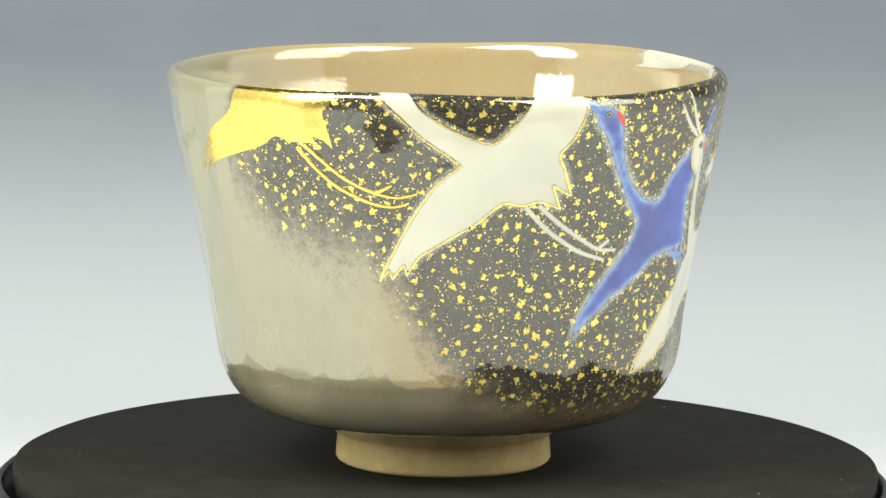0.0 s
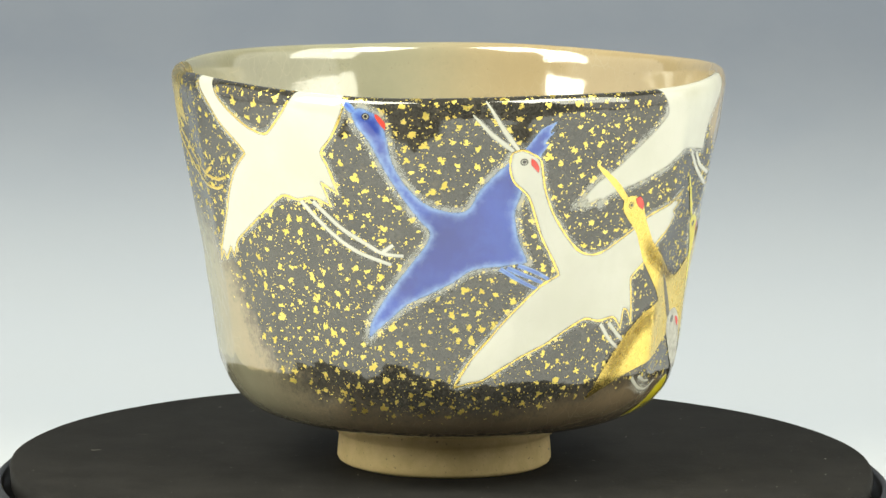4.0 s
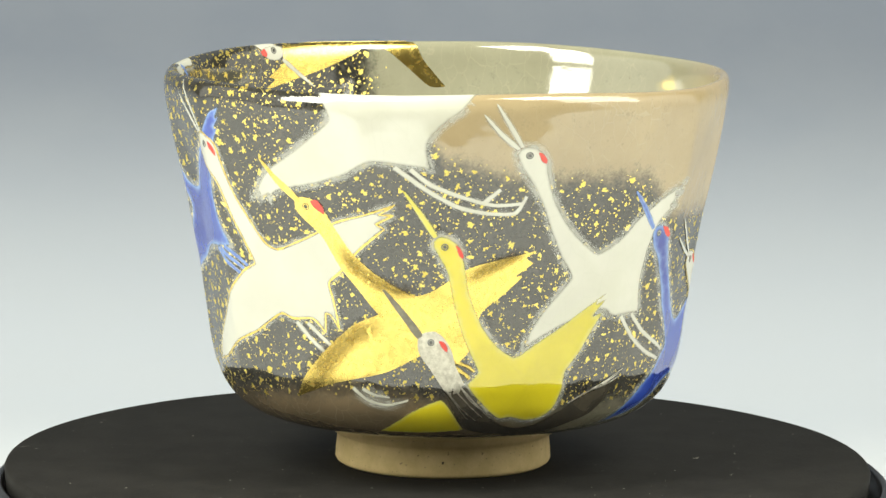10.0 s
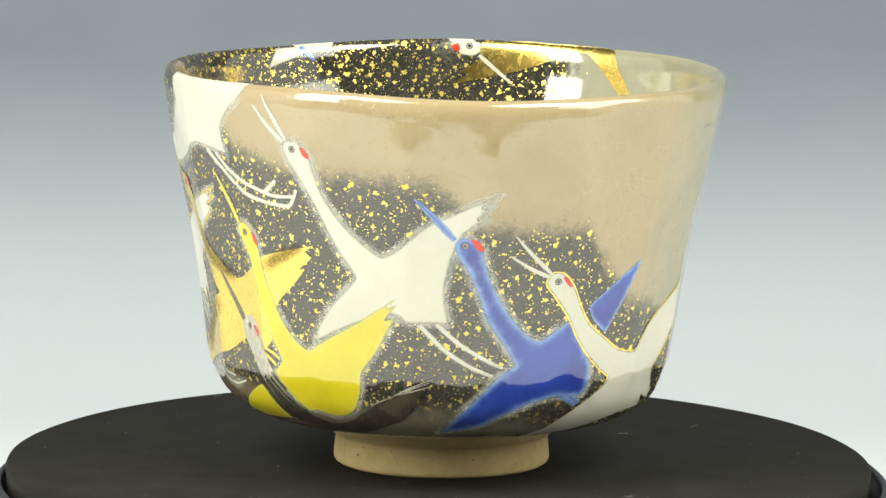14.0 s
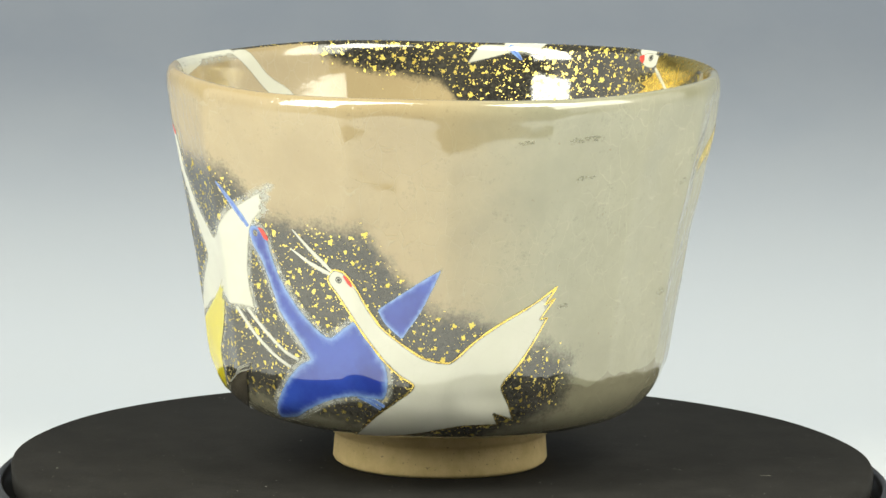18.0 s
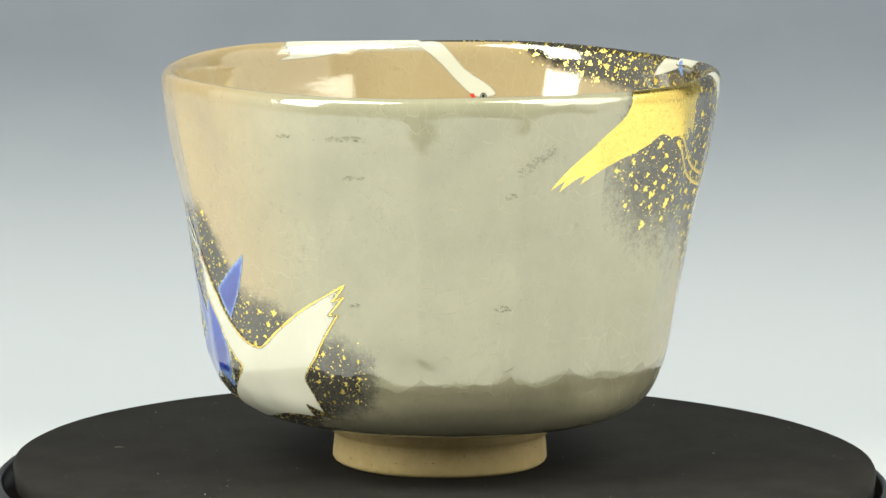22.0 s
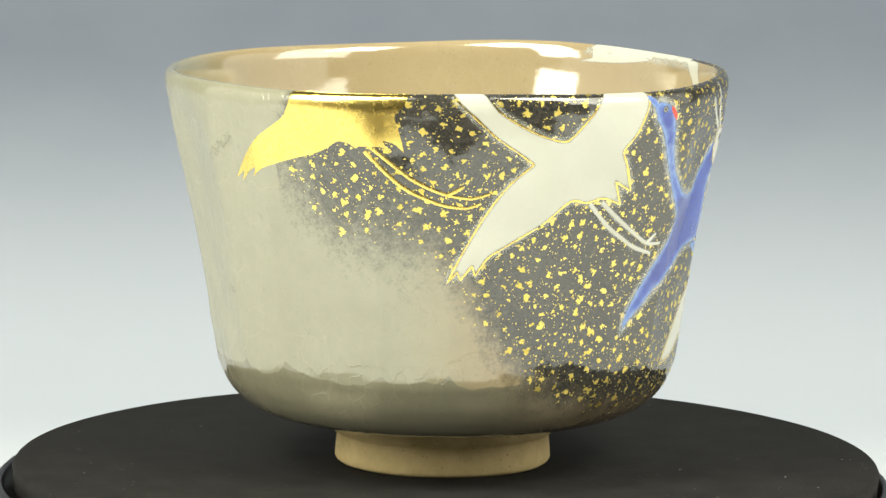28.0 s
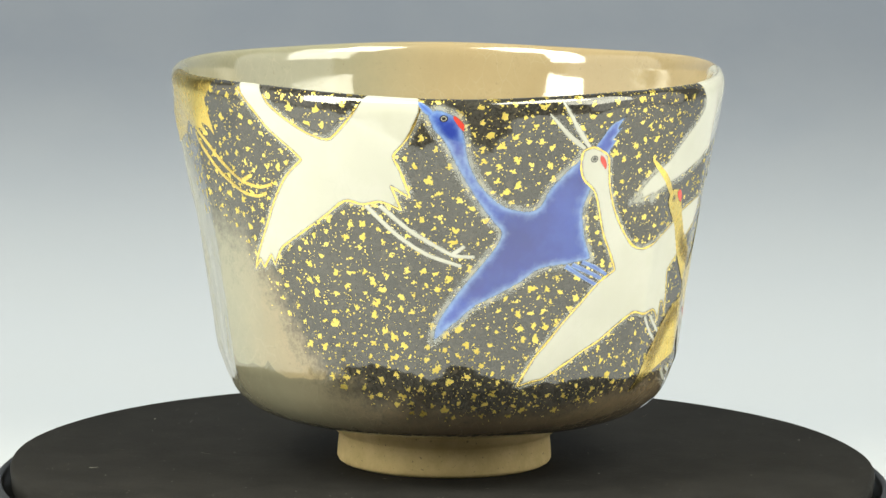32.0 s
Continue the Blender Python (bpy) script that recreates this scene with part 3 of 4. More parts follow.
def crane(label, body, mat, layer=0, beaks=(), legs=(), crown=None, eye=None, trim=None, beak_mat=None, leg_mat=None, extra=(), leg_width=0.95, mist=False):
    base = 0.030 * layer
    ob = part("crane", patch("crane", body, mat, base, 0.020 if mat is GOLD else 0.025, round_=1.4 if mat is GOLD else 0.55, run=1.25 if mist and not trim and mat is not YELLOW else 0.8), BOWL, label)
    for pts, m in extra:
        part("wing", patch("wing", pts, m, base, 0.020 if m is GOLD else 0.025, round_=1.4 if m is GOLD else 0.55), ob)
    for pts in beaks:
        part("beak", stroke("beak", pts, beak_mat or mat, BEAK[(beak_mat or mat).name], 0.3, base + 0.03, 0.030, leaf=True), ob)
    for pts in legs:
        part("leg", stroke("leg", pts, leg_mat or mat, leg_width * (1.0 if mat is GOLD else 1.45), leg_width * (0.65 if mat is GOLD else 1.05), 0.02, 0.05), ob)
    if crown:
        part("crown", patch("crown", crown, RED, base + 0.032, 0.02, 0.5, 0.1, 0.3), ob, "red crown")
    if eye:
        part("eye_rim", dot("eye_rim", eye, BLACK, 0.82, base + 0.040, 0.006), ob)
        part("eye_white", dot("eye_white", eye, WHITE if mat in (BLUE, SILVER) else mat, 0.60, base + 0.049, 0.006), ob)
        part("eye", dot("eye", eye, BLACK, 0.47, base + 0.058, 0.006), ob, "black eye")
    if mist:
        part("halo", stroke("halo", body, MIST, 2.6, 2.6, 0.0, 0.03, True, 4), ob, "pale misty edge")
        for pts in list(legs) + list(beaks):
            part("halo", stroke("halo", pts, MIST, 2.1, 1.6, 0.0, 0.006), ob, "pale misty edge")
    if trim:
        part("outline", stroke("outline", body, trim, 0.36, 0.36, base + 0.040, 0.014, True, 4, rough=0.9), ob, "thin gold outline")
    return ob

crane("gold leaf crane flying up over the rim",
      [(223.2, 97.5), (220.5, 90), (214, 85.2), (207.8, 79.5), (204, 75), (207.2, 77), (206, 74.5), (209.5, 77.2), (211.5, 78), (210.5, 76), (214, 78.2), (219.8, 80.2), (226.2, 82), (229.2, 83.2), (232.5, 85), (236.2, 84.2), (239.2, 84.2), (242, 84), (243.5, 82.2), (242, 85.5), (244.2, 84.8), (246.2, 83), (245.5, 86.5), (244.5, 90.5), (246.5, 92.8), (248, 97.5), (237, 97.5), (229, 97.5)], GOLD, 0,
      legs=[[(240, 83.8), (247.2, 77.8), (253.5, 74.8), (259.8, 73.5), (264, 74.5)], [(238.2, 83.2), (245.5, 76), (253, 72.5), (259, 71.5), (262.2, 72.5)], [(255, 74.2), (258.5, 76)]])
crane("white enamel crane outlined in gold, legs trailing",
      [(254.8, 97.5), (260.5, 97.5), (265.2, 91.5), (270.8, 88), (276.2, 85.8), (280, 85.5), (285, 91), (289, 97.5), (292.8, 97.5), (297.8, 97.5), (298.5, 92.5), (296, 86.5), (293.2, 82.8), (294.5, 79.8), (296.5, 74), (292.5, 76.2), (294.5, 71.2), (290, 72.8), (286, 72), (282, 72.5), (276, 68), (268, 63.2), (264.2, 60.8), (261.5, 57), (260.8, 59.2), (258.2, 56.2), (257.5, 58), (255.2, 55.5), (257.5, 60), (260.8, 65.8), (264.8, 72.2), (268.5, 76.8), (272.8, 80.5), (270.2, 82.5), (265, 86), (260.5, 90.2), (257, 93.5)], WHITE, 0,
      legs=[[(289.8, 72), (295.8, 67.2), (301.5, 63.8), (305.5, 61.8), (310, 61.5)], [(286.8, 71.8), (292.8, 66.2), (300, 61.8), (307.2, 59.5)], [(305, 61.8), (307.8, 63.8)]],
      trim=GOLD,
      mist=True)
crane("cobalt blue enamel crane with spread wings",
      [(300, 92.2), (302, 93), (304.5, 92.2), (306.5, 90.8), (307.5, 87.2), (308.5, 82), (310.5, 77.8), (313.8, 74), (317.2, 72), (321.5, 71.2), (323.8, 72.2), (325.5, 75.5), (329, 79.5), (332, 82.2), (334.5, 79.8), (335, 75.2), (333.8, 70.8), (334.8, 65.5), (336.2, 62.5), (337.8, 59.8), (332, 59), (325.2, 58.2), (320.8, 55.5), (315.5, 53), (310.8, 50.8), (306.8, 47.5), (303.8, 45.2), (300.8, 42.5), (301.5, 46.8), (305.2, 52.5), (310, 58.5), (314.5, 64.2), (315.2, 66.8), (313.2, 69), (309.5, 74), (306, 80), (303.2, 85.8), (301, 88.5), (300, 90.8)], BLUE, 0,
      beaks=[[(300.8, 91.8), (299.5, 93), (298.2, 94.2)]],
      legs=[[(-29, 58.8), (-24.5, 56.2), (-20.2, 54.2)], [(-27.5, 59), (-23.2, 57.2), (-19, 55.5)], [(-25.2, 59.5), (-21.2, 58), (-17.5, 56.2)]],
      crown=[(304.8, 92), (306, 91.2), (307.2, 89.8), (307.2, 88), (306, 89.2), (305, 90.8)],
      eye=(303.2, 91),
      extra=[([(-25.8, 84), (-24.5, 85.8), (-22.2, 88.5), (-18.2, 90.2), (-20.2, 87.5), (-18.5, 88.2), (-21, 85.2), (-19.2, 85.8), (-21.5, 83), (-22.2, 80.8), (-24.2, 82.2)], BLUE)],
      mist=True)
crane("large white enamel crane crossing the rim",
      [(4.8, 97.5), (9, 89.8), (0.8, 83), (-7.2, 77.5), (-10.5, 74.2), (-13.2, 71), (-10.2, 72.5), (-11.2, 70.8), (-7, 72.5), (-7, 71), (-4.2, 73.5), (4.5, 75.5), (12, 78), (15.8, 80.2), (18.5, 81), (23.2, 80.5), (30.2, 79.5), (29.5, 85), (32.8, 89), (36.8, 92), (40.8, 97.5), (29.5, 97.5), (18.2, 97.5)], WHITE, 0,
      legs=[[(25.8, 79.8), (30, 76.5), (37.2, 73.8), (43.2, 72.2), (49.5, 72.5)], [(22.5, 80.2), (28.5, 75.8), (35.5, 72), (42, 70.5), (47.8, 70.5), (50, 74)], [(41.2, 72.8), (44.5, 75.5)]],
      mist=True)
crane("white enamel crane outlined in gold with an open beak",
      [(-28, 83.2), (-26, 84), (-24, 83.2), (-22, 81.8), (-21.2, 79), (-20.2, 75.2), (-18, 70.5), (-14.5, 65.8), (-11, 62.2), (-8.2, 61), (-5.2, 61.2), (2.5, 64.5), (8.8, 67.8), (15.5, 69.8), (22.5, 72.2), (18.8, 70), (22, 70), (18.2, 68), (20, 67), (13.8, 62), (9.5, 57.5), (6.2, 54.8), (7, 51), (8.2, 45), (6.2, 47.8), (4.8, 48.2), (4.5, 44), (1.5, 46.8), (-3.5, 46.5), (-7.2, 47.2), (-11, 45.5), (-17.2, 42.2), (-23.5, 39.8), (-31.8, 35.2), (-34.8, 34.5), (-38.8, 33.5), (-35.2, 39.2), (-31.5, 43.2), (-25.5, 49.8), (-19.5, 54.8), (-15, 57), (-17.5, 61.2), (-20.5, 66), (-23.8, 73.8), (-27.2, 77.2), (-28.2, 80.2)], WHITE, 1,
      beaks=[[(-27.8, 83.8), (-32, 87.2), (-36, 91.5)], [(-26.8, 84), (-30, 88.5), (-33.5, 94.2)]],
      legs=[[(-2.8, 45.8), (0.8, 42.2), (4, 40)], [(0, 45.8), (3.2, 43.2), (6, 41.2)]],
      crown=[(-24.2, 82.5), (-22.8, 81.5), (-22, 80), (-22.2, 78.8), (-23.2, 79.8), (-24.2, 81)],
      eye=(-25.5, 81.5),
      trim=GOLD,
      mist=True)
GILT = crane("gold leaf crane with raised head",
      [(-0.2, 72.2), (1.8, 72.8), (4.5, 72.2), (6.5, 70), (8.5, 66.8), (12.2, 61.8), (17, 57.8), (21.5, 55), (26, 53), (29.8, 53.8), (33.2, 55.8), (38.5, 59), (44.2, 60.5), (53.2, 62.5), (50.8, 61), (52.5, 59.8), (48.8, 57.2), (50.2, 57), (46.5, 53.5), (41.2, 49.2), (39.5, 42.5), (36.2, 39), (32, 40.5), (27.5, 40.2), (20.2, 36.8), (12.8, 35), (4.8, 33), (-4.8, 29.5), (-1, 35.2), (5.2, 41.2), (11.8, 46.2), (18, 48.8), (13.8, 53.5), (9.2, 58.5), (5.5, 64.5), (1.8, 67.8), (-0.2, 70)], GOLD, 2,
      beaks=[[(0.2, 72.2), (-4.2, 76.2), (-8.8, 80.2)]],
      legs=[[(34.5, 39.5), (38.5, 38.2), (40.2, 37)], [(35.2, 38.2), (38, 36.5), (39, 35.5)]],
      crown=[(3.2, 72.2), (5, 72.5), (6.5, 70.8), (6.5, 69.2), (5, 70), (3.8, 71)],
      eye=(2.2, 70.8))
# dark reflections of the leaf, painted over its neck and wings
for pts, wide in zip([[(8.2, 64.8), (11.8, 59.8), (16.2, 56.5), (22.8, 53.8), (28.5, 54.2)], [(-0.8, 33), (4.8, 38.2), (11.8, 44), (19.8, 46.5)], [(36.8, 55.8), (42.5, 58.8), (47, 60.8), (51, 62.2)]], (5.2, 7.6, 4.2)):
    part("shading", stroke("shading", pts, GOLD_REFLECTION, wide, wide * 0.7, 0.125, 0.004), GILT, "dark reflection painted on the gold as brushed hairlines")
crane("white enamel crane with an open beak",
      [(47.2, 83.2), (49.2, 84.5), (51.8, 84), (54, 81.5), (54.8, 78), (56.8, 72.8), (60, 68.2), (63.8, 64.5), (68.8, 61.2), (73, 63.5), (78, 67.8), (82.5, 70), (88.8, 73), (94.2, 75.2), (90.5, 72.2), (92.8, 72.8), (89.8, 69.8), (91.8, 69.8), (88.2, 67.5), (86.2, 65.5), (84.2, 60.8), (83, 55.2), (83.2, 50.8), (84.2, 47), (79.2, 47.2), (74.2, 47.2), (71, 48.8), (60, 45.5), (51.2, 41.5), (52.5, 45.2), (56, 50), (62.2, 56.2), (59, 60.8), (56.2, 66), (53.8, 71.2), (51, 76.2), (48.2, 80.2)], WHITE, 1,
      beaks=[[(47.8, 83.8), (44, 87), (40.5, 91)], [(48.5, 84.2), (45.8, 88.5), (43, 93)]],
      legs=[[(77.2, 47), (82.2, 42.2), (88, 38.5), (94.2, 36)], [(81, 47.2), (86.5, 42.8), (93.5, 39), (96.5, 37.8)]],
      crown=[(51.5, 83.5), (53, 82.8), (54, 81.5), (53.8, 80.5), (52.5, 81.2)],
      eye=(50, 82.5),
      mist=True)
crane("yellow enamel crane with a long raised neck",
      [(30.5, 64.8), (31.8, 65.8), (33.8, 65.5), (36, 64), (37.2, 61), (37.8, 58), (38.5, 54.2), (39.8, 50.8), (42.2, 46.2), (45.5, 42.5), (49.5, 40.2), (53.8, 42.5), (60.2, 45.8), (67.5, 50), (74.8, 54.5), (70, 50.5), (73, 51.8), (69.5, 47.8), (72.5, 49), (69.5, 44.5), (66.8, 40.2), (63.2, 36), (62.8, 32.5), (61.2, 28.2), (58.2, 25.8), (54, 25.2), (50, 26.2), (46.8, 26), (43.5, 28.5), (39.8, 32.2), (38.5, 34.5), (40.8, 37), (38.8, 41), (36.5, 46.2), (34.8, 52), (33.5, 57.8), (31.5, 61.5), (30.5, 63.2)], YELLOW, 3,
      beaks=[[(31, 65.5), (28, 70), (24.2, 75.2)]],
      crown=[(35, 64.5), (36.5, 63.2), (37.2, 61.5), (36.8, 60.8), (35.8, 62)],
      eye=(33, 63.5),
      extra=[([(15, 21), (25.2, 28), (32.2, 31), (34.8, 28.8), (38.8, 22.2), (26.5, 21)], YELLOW)],
      mist=True)
SMOKY = crane("dark grey crane with a silver head",
      [(27, 44), (28.5, 45.2), (31, 45.5), (33.2, 44), (34.8, 41.5), (35.8, 38.2), (37.8, 34.5), (38.2, 32), (35.2, 31.2), (33, 33.2), (30, 37.2), (27.2, 40.8)], SILVER, 3,
      extra=[([(37.8, 34.5), (43, 28.5), (47.8, 24.5), (52.8, 23), (57.8, 24.2), (62.5, 27.2), (68.2, 30.2), (74.5, 33), (81, 35.5), (78.2, 32.8), (76.2, 29.2), (73, 25.5), (68.2, 23.2), (61.8, 20), (53.8, 19.5), (43.5, 21), (38, 23.2), (34.8, 28.8), (33, 33.2)], SMOKE)],
      beaks=[[(27.5, 44.2), (24, 48.5), (19.2, 54.2)]], beak_mat=PEWTER,
      crown=[(31.5, 43.8), (33, 43.5), (34, 42.2), (33.8, 41), (32.5, 42)],
      eye=(30, 43.2))
for pts in [[(70.8, 31.5), (75.5, 33.8), (80.2, 35.5)], [(72, 31.8), (76.8, 33.2), (80, 34)], [(73.8, 32.8), (77, 34), (79.5, 34.8)], [(65, 29), (71, 31.5), (75.2, 33)], [(33.5, 33.2), (37.2, 29), (41, 25.8)], [(35.2, 33.8), (39, 29.8), (42.5, 26.8)], [(36.8, 34), (41, 29.8), (44.8, 26.2)], [(34.2, 32.5), (36.8, 28.8), (39, 26.2)], [(36, 35.5), (39, 31.2), (41.8, 28.8)]]:
    part("feather", stroke("feather", pts, SILVER, 0.42, 0.10, 0.170, 0.02), SMOKY, "fine silver feather line")
crane("cobalt blue enamel crane near the foot",
      [(84.5, 64.2), (85.8, 65.8), (88.2, 65.8), (90.8, 63.8), (92, 59.5), (94, 54.8), (97.5, 49.5), (101.8, 45.2), (105.2, 43.5), (108.8, 45.8), (112.5, 47.8), (115.8, 43.5), (119.2, 37.8), (119.5, 33.2), (117.8, 30.2), (110.5, 30.5), (103.8, 29), (97.2, 26.2), (90.8, 23), (80.8, 20.8), (86.2, 27.2), (92, 33), (96.5, 37), (99.2, 38.2), (96.2, 42.5), (92.2, 47.5), (90, 53.2), (87.5, 58.5), (85.5, 61)], BLUE, 2,
      beaks=[[(84.8, 65.2), (80.5, 69.8), (76.2, 74)]],
      legs=[[(111.5, 31), (114.2, 29.8), (117, 28.2)], [(113.2, 31), (115.8, 30), (118, 28.8)]],
      crown=[(87.8, 65.5), (89.8, 65.2), (91.2, 63.5), (91, 62.5), (89.5, 63.2)],
      eye=(87, 64),
      extra=[([(117.2, 50), (123.5, 54.2), (132, 59.5), (130.5, 55.8), (127.2, 49.5), (124.2, 45.5), (122.8, 43.5), (118.8, 46.8)], BLUE)],
      mist=True)
crane("white enamel crane outlined in gold near the foot",
      [(105.8, 56.2), (107.2, 57.8), (109.8, 57.5), (111.8, 55.5), (113, 53.8), (115, 50.2), (118, 46.2), (122.5, 43), (127.5, 40), (132.8, 39), (135, 39.8), (139.2, 43.2), (145, 47), (151.8, 50.8), (158.5, 54.5), (155.5, 50.8), (158.2, 52), (154.5, 47.8), (156.5, 48), (153, 42.8), (150.2, 38.5), (147, 34.8), (146.5, 33), (148.5, 29.5), (150.5, 25.2), (145, 27.2), (146.8, 24), (142.2, 24), (135.8, 23.5), (128.8, 21.5), (101, 13.2), (114, 25.2), (119.8, 29.5), (124.5, 32.8), (125.2, 34.2), (121.8, 36.2), (118, 39.5), (114.2, 44), (111.5, 48), (108, 52.5), (106, 54.8)], WHITE, 3,
      beaks=[[(106.8, 57.5), (102.2, 61.5), (97.8, 66)], [(106.5, 56.8), (101.8, 58.8), (96.8, 61.8)]],
      crown=[(109, 57.2), (110.5, 56.8), (111.8, 55.2), (112, 54), (110.5, 55.2)],
      eye=(108.5, 55.8),
      trim=GOLD)
crane("white crane head with a gold wing inside the rim",
      [(260.8, 97.8), (259, 96.5), (255.8, 96.2), (254, 96.8), (254, 98.8), (255.8, 99.8), (258.8, 99.5)], WHITE, 1,
      beaks=[[(254.5, 99.5), (250.5, 102.5), (246, 105.8)]],
      crown=[(261, 97.5), (259.5, 96.8), (258.8, 98), (259.2, 99), (260.5, 98.5)],
      eye=(256.8, 97.5),
      extra=[([(253.8, 96.5), (240.5, 96.2), (233, 96.5), (233.8, 98), (240.2, 101), (249, 103.5), (261.5, 106.2), (257, 103.8), (259.2, 103.2), (254.5, 100.5)], GOLD), ([(230.2, 96.2), (221, 96.2), (218.5, 100.5), (213.5, 106.2), (217.2, 106.2), (222, 102.2), (226.5, 98.5)], GOLD)])
crane("white wing tip inside the rim",
      [(306.8, 101.2), (304, 97.2), (302.5, 96.2), (292, 96.2), (295, 97.8), (299.2, 99.2), (302.2, 100)], WHITE, 0,
      extra=[([(39.8, 96.5), (30.2, 96.2), (20.2, 96.2), (22, 98.2), (32.8, 99.8), (44.5, 100.2), (39.2, 98.8)], WHITE)],
      beaks=[[(296.8, 96.5), (295.2, 98), (293.5, 99.8)]],
      beak_mat=BLUE)
crane("white crane neck reaching down inside the bowl",
      [(8.5, 96.2), (1.8, 96.2), (-4, 102.2), (-10, 106), (-12, 108.2), (-9, 109), (-5.8, 108.5), (-2.2, 105.5), (2.8, 100.5)], WHITE, 0,
      crown=[(-5, 108), (-6.2, 107.8), (-6.8, 108.8), (-5.8, 109)],
      eye=(-8.5, 108.5))
for pts in ([(11, 32.8), (14.5, 30.2), (19.5, 29.2), (24.5, 30.5)], [(13.5, 32.8), (16.5, 31.5), (20, 31)]):
    brush = part("brush_stroke", stroke("brush_stroke", pts, WHITE, 1.3, 0.5, 0.02, 0.03), BOWL, "white brushed stroke")
    part("halo", stroke("halo", pts, MIST, 4.5, 3.0, 0.0, 0.01), brush, "pale misty edge")


# dry, dull smudges in the glaze
for wide, pts in ((2.2, [(156.5, 85.8), (161.2, 86.2), (166, 86.2)]), (1.9, [(159.5, 77.4), (162.5, 77.9), (165.2, 78.0)]), (1.5, [(158.8, 50.0), (160.5, 50.4), (162.2, 50.0)]),
                  (1.2, [(146, 85.6), (148, 86.1), (150.2, 86.0)]), (3.4, [(195.8, 78.4), (200.2, 81.2), (205, 84.6)]), (2.0, [(194, 73.4), (195.4, 74.0), (196.8, 74.1)]),
                  (2.6, [(192.6, 49.3), (195, 50.2), (197.4, 50.0)])):
    part("smudge", stroke("smudge", pts, DRY, wide, wide * 0.8, 0.0, 0.003), BOWL, "dull dry smudge in the glaze")


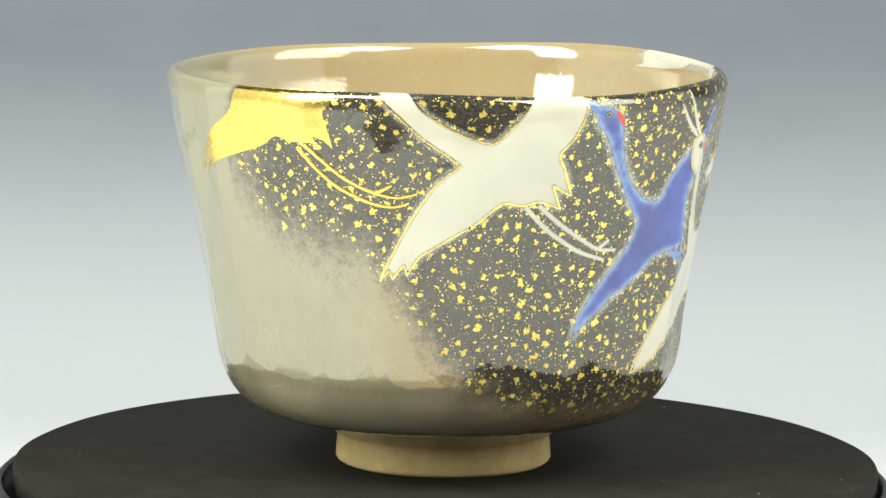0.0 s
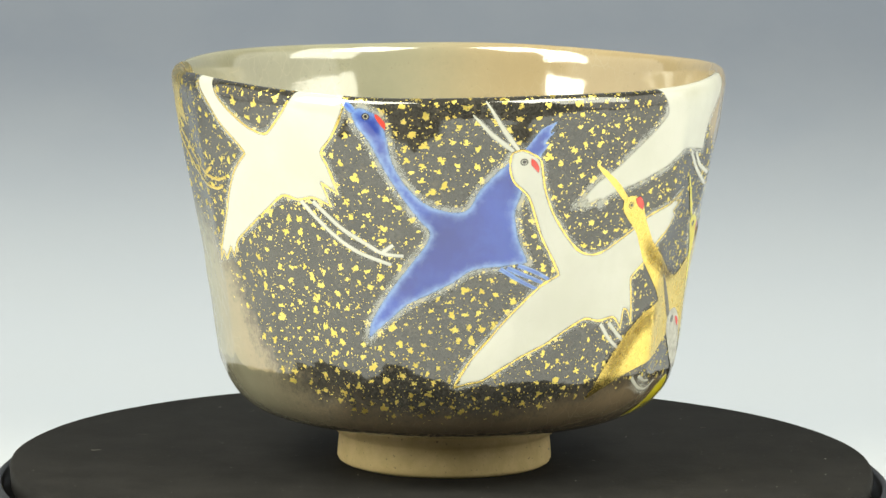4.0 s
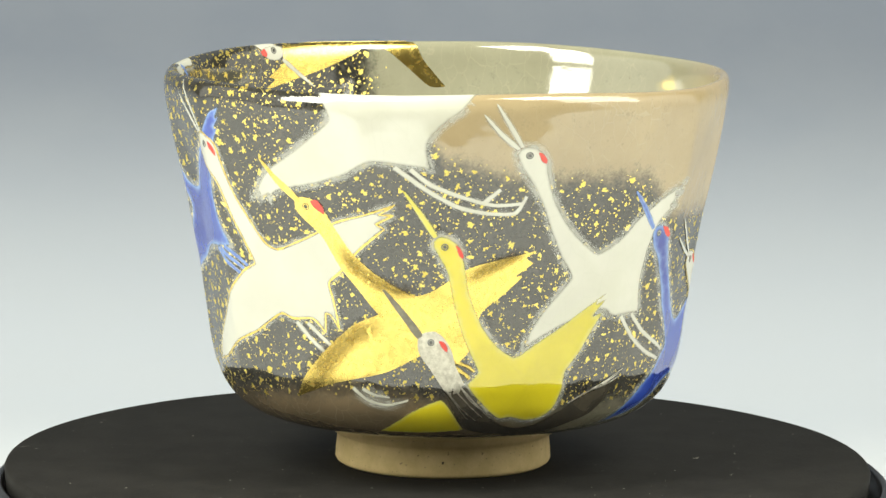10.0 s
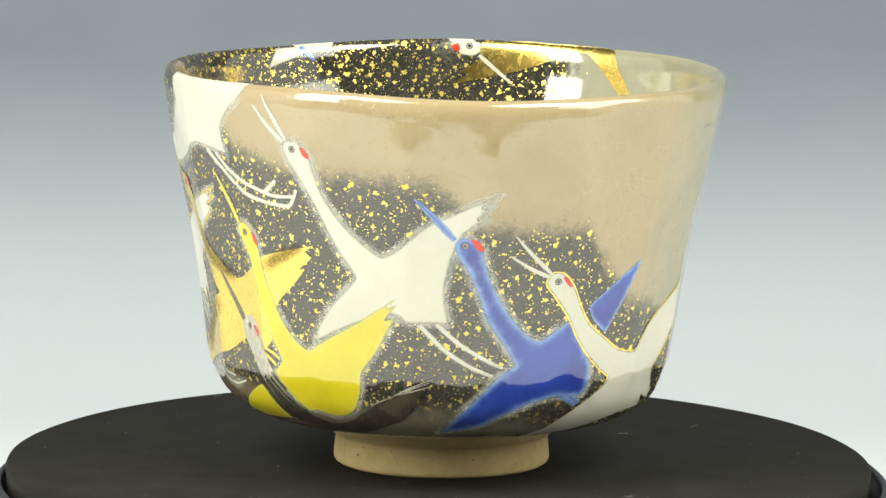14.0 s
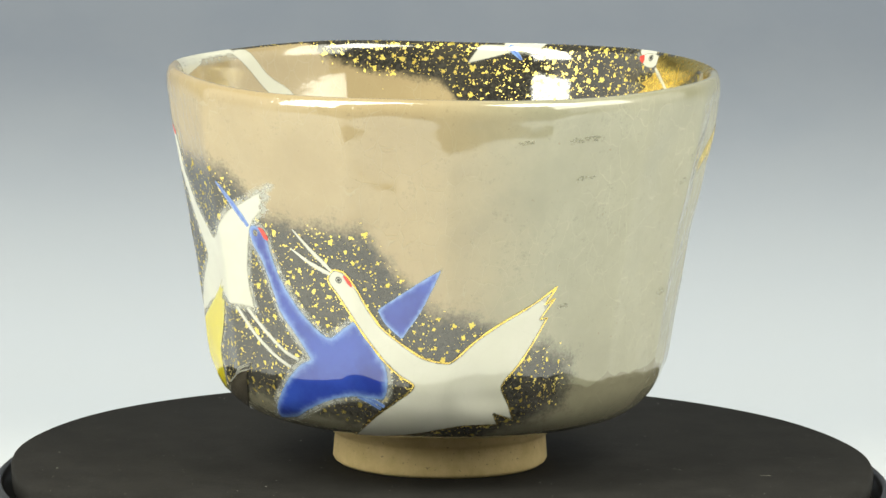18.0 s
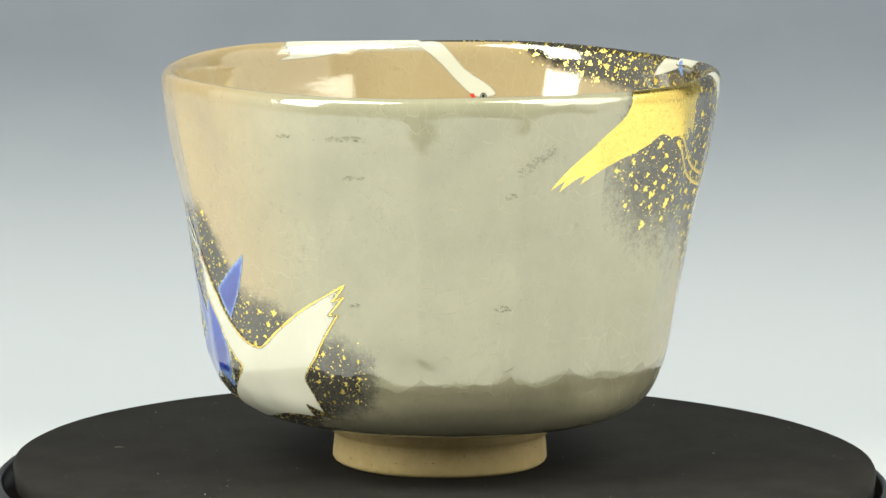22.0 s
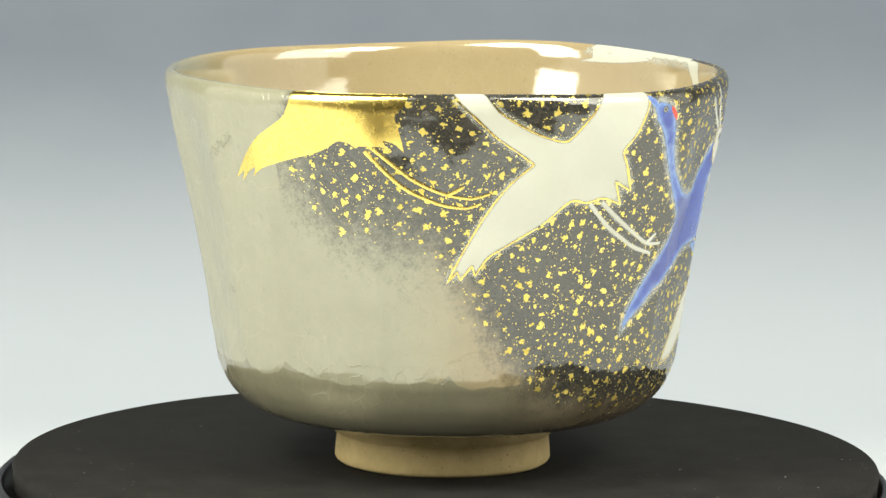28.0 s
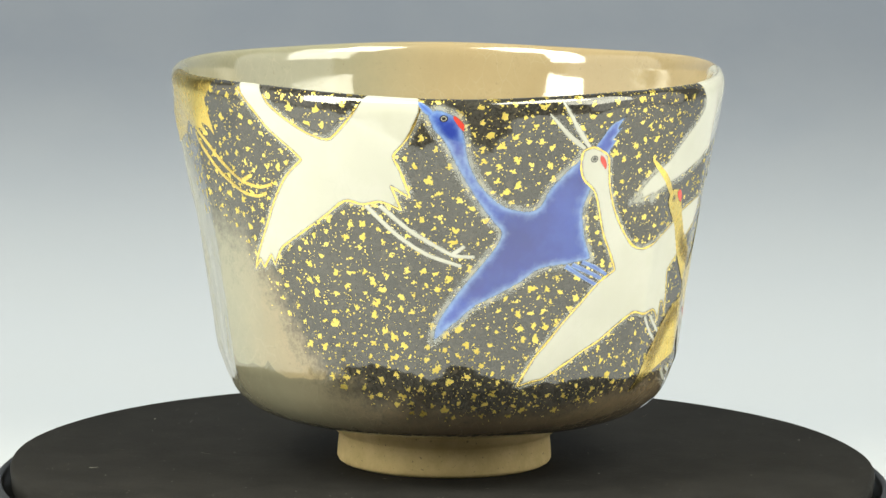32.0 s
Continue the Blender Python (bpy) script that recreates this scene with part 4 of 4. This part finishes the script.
# ---- gold flakes scattered over the dark cloud ----
def flakes():
    rng = random.Random(7)
    verts, faces = [], []

    def flake(deg, v, size):
        # a torn clump of two or three ragged scraps
        scrap(deg, v, size * 0.85)
        for _ in range(rng.randint(1, 3)):
            a = rng.random() * 6.28
            scrap(deg + math.degrees(size * 0.55 * math.cos(a) / MM), v + size * 0.55 * math.sin(a), size * rng.uniform(0.3, 0.6))

    def scrap(deg, v, size):
        k, n, high = len(verts), rng.randint(9, 14), rng.uniform(0.016, 0.030)
        ph, st, lobes = rng.random() * 6.28, rng.uniform(0.55, 1.0), rng.randint(2, 4)
        turn, tilt = rng.random() * 6.28, rng.random() * 3.14
        for i in range(n):
            a = 2 * math.pi * i / n
            r = size * (0.66 + 0.16 * math.sin(lobes * a + ph) + rng.uniform(-0.22, 0.22))
            x, y = r * math.cos(a + turn), r * math.sin(a + turn) * st
            dx, dy = x * math.cos(tilt) - y * math.sin(tilt), x * math.sin(tilt) + y * math.cos(tilt)
            verts.append(surface(deg + math.degrees(dx / MM), v + dy, high))
        faces.append(tuple(range(k, k + n)))

    def crumb(deg, v, size):
        k, n, turn = len(verts), rng.randint(4, 6), rng.random() * 6.28
        st = rng.uniform(0.4, 1.0)
        for i in range(n):
            a, r = 2 * math.pi * i / n, size * rng.uniform(0.5, 1.0)
            x, y = r * math.cos(a), r * math.sin(a) * st
            dx, dy = x * math.cos(turn) - y * math.sin(turn), x * math.sin(turn) + y * math.cos(turn)
            verts.append(surface(deg + math.degrees(dx / MM), v + dy, 0.020))
        faces.append(tuple(range(k, k + n)))

    def scatter(big, small, inside, gap):
        taken, made, tries = {}, 0, 0
        while made < big + small and tries < 90000:
            tries += 1
            deg = rng.uniform(217, 530) if not inside else rng.uniform(230, 347)
            v = rng.uniform(18, LIP + 1) if not inside else LIP + 1 + abs(rng.gauss(0, 9))
            if cloud_at(deg, v) < 0.62 + rng.uniform(-0.15, 0.25):
                continue
            if made < big:
                # the larger flakes keep clear of one another
                x, y = radians(deg) * MM, v
                cx, cy = int(x // gap), int(y // gap)
                near = [q for a in (-1, 0, 1) for b in (-1, 0, 1) for q in taken.get((cx + a, cy + b), ())]
                if any((q[0] - x) ** 2 + (q[1] - y) ** 2 < gap * gap for q in near) and tries < 40000:
                    continue
                taken.setdefault((cx, cy), []).append((x, y))
                size = rng.triangular(0.45, 1.45, 0.85) * (1.05 - 0.28 * smooth(deg, 340, 372)) * (0.75 if inside else 1.0)
                flake(deg, v, size)
                # crumbs torn off beside it
                for _ in range(rng.randint(2, 6)):
                    crumb(deg + rng.gauss(0, 1.7), v + rng.gauss(0, 1.5), rng.uniform(0.12, 0.36))
            else:
                crumb(deg, v, rng.uniform(0.08, 0.22) if rng.random() < 0.75 else rng.uniform(0.22, 0.45))
            made += 1

    scatter(1250, 6500, False, 2.35)
    scatter(250, 800, True, 2.1)
    me = mesh_of("gold_flake_scatter", verts, faces, LEAF, False)
    return me


tagged(part("gold_flake_scatter", flakes(), BOWL, "scattered gold leaf flakes"), kind="stuff")


# ---- dust on the turntable cover ----
def dust():
    rng = random.Random(21)
    verts, faces = [], []
    for _ in range(380):
        a, r = rng.uniform(0, 6.283), 0.0925 * math.sqrt(rng.uniform(0.07, 0.98))
        x, y = r * math.cos(a), r * math.sin(a)
        k = len(verts)
        if rng.random() < 0.985:
            s = rng.uniform(0.00004, 0.00011) if rng.random() < 0.94 else rng.uniform(0.00014, 0.00022)
            for dx, dy, dz in ((-s, -s, 0), (s, -s, 0), (s, s, 0), (-s, s, 0), (0, 0, s * 0.8)):
                verts.append((x + dx, y + dy, 0.00002 + dz))
            faces += [(k, k + 1, k + 4), (k + 1, k + 2, k + 4), (k + 2, k + 3, k + 4), (k + 3, k, k + 4)]
        else:
            b, bend, w = rng.uniform(0, 6.283), rng.uniform(-0.9, 0.9), 0.000028
            for i in range(7):
                verts += [(x - w * math.sin(b), y + w * math.cos(b), 0.00004), (x + w * math.sin(b), y - w * math.cos(b), 0.00012)]
                x, y, b = x + 0.0004 * math.cos(b), y + 0.0004 * math.sin(b), b + bend * 0.4
            faces += [(k + 2 * i, k + 2 * i + 1, k + 2 * i + 3, k + 2 * i + 2) for i in range(6)]
    return mesh_of("lint", verts, faces, DUST, False)


tagged(part("lint", dust(), TABLE, "specks and fibres of pale lint"), kind="stuff")


def motions():
    """The turntable turns evenly, and carries the bowl, which stands half a millimetre off its middle."""
    times = [k * 0.5 for k in range(65)]
    walk(TABLE, [(t, pose(0, 0, 0, 0, 0, SPIN * t)) for t in times])
    rows = []
    for t in times:
        a = radians(61 + SPIN * t)
        rows.append((t, pose(0.0005 * math.cos(a), 0.0005 * math.sin(a), 0, 0, 0, SPIN * t)))
    walk(BOWL, rows)


motions()
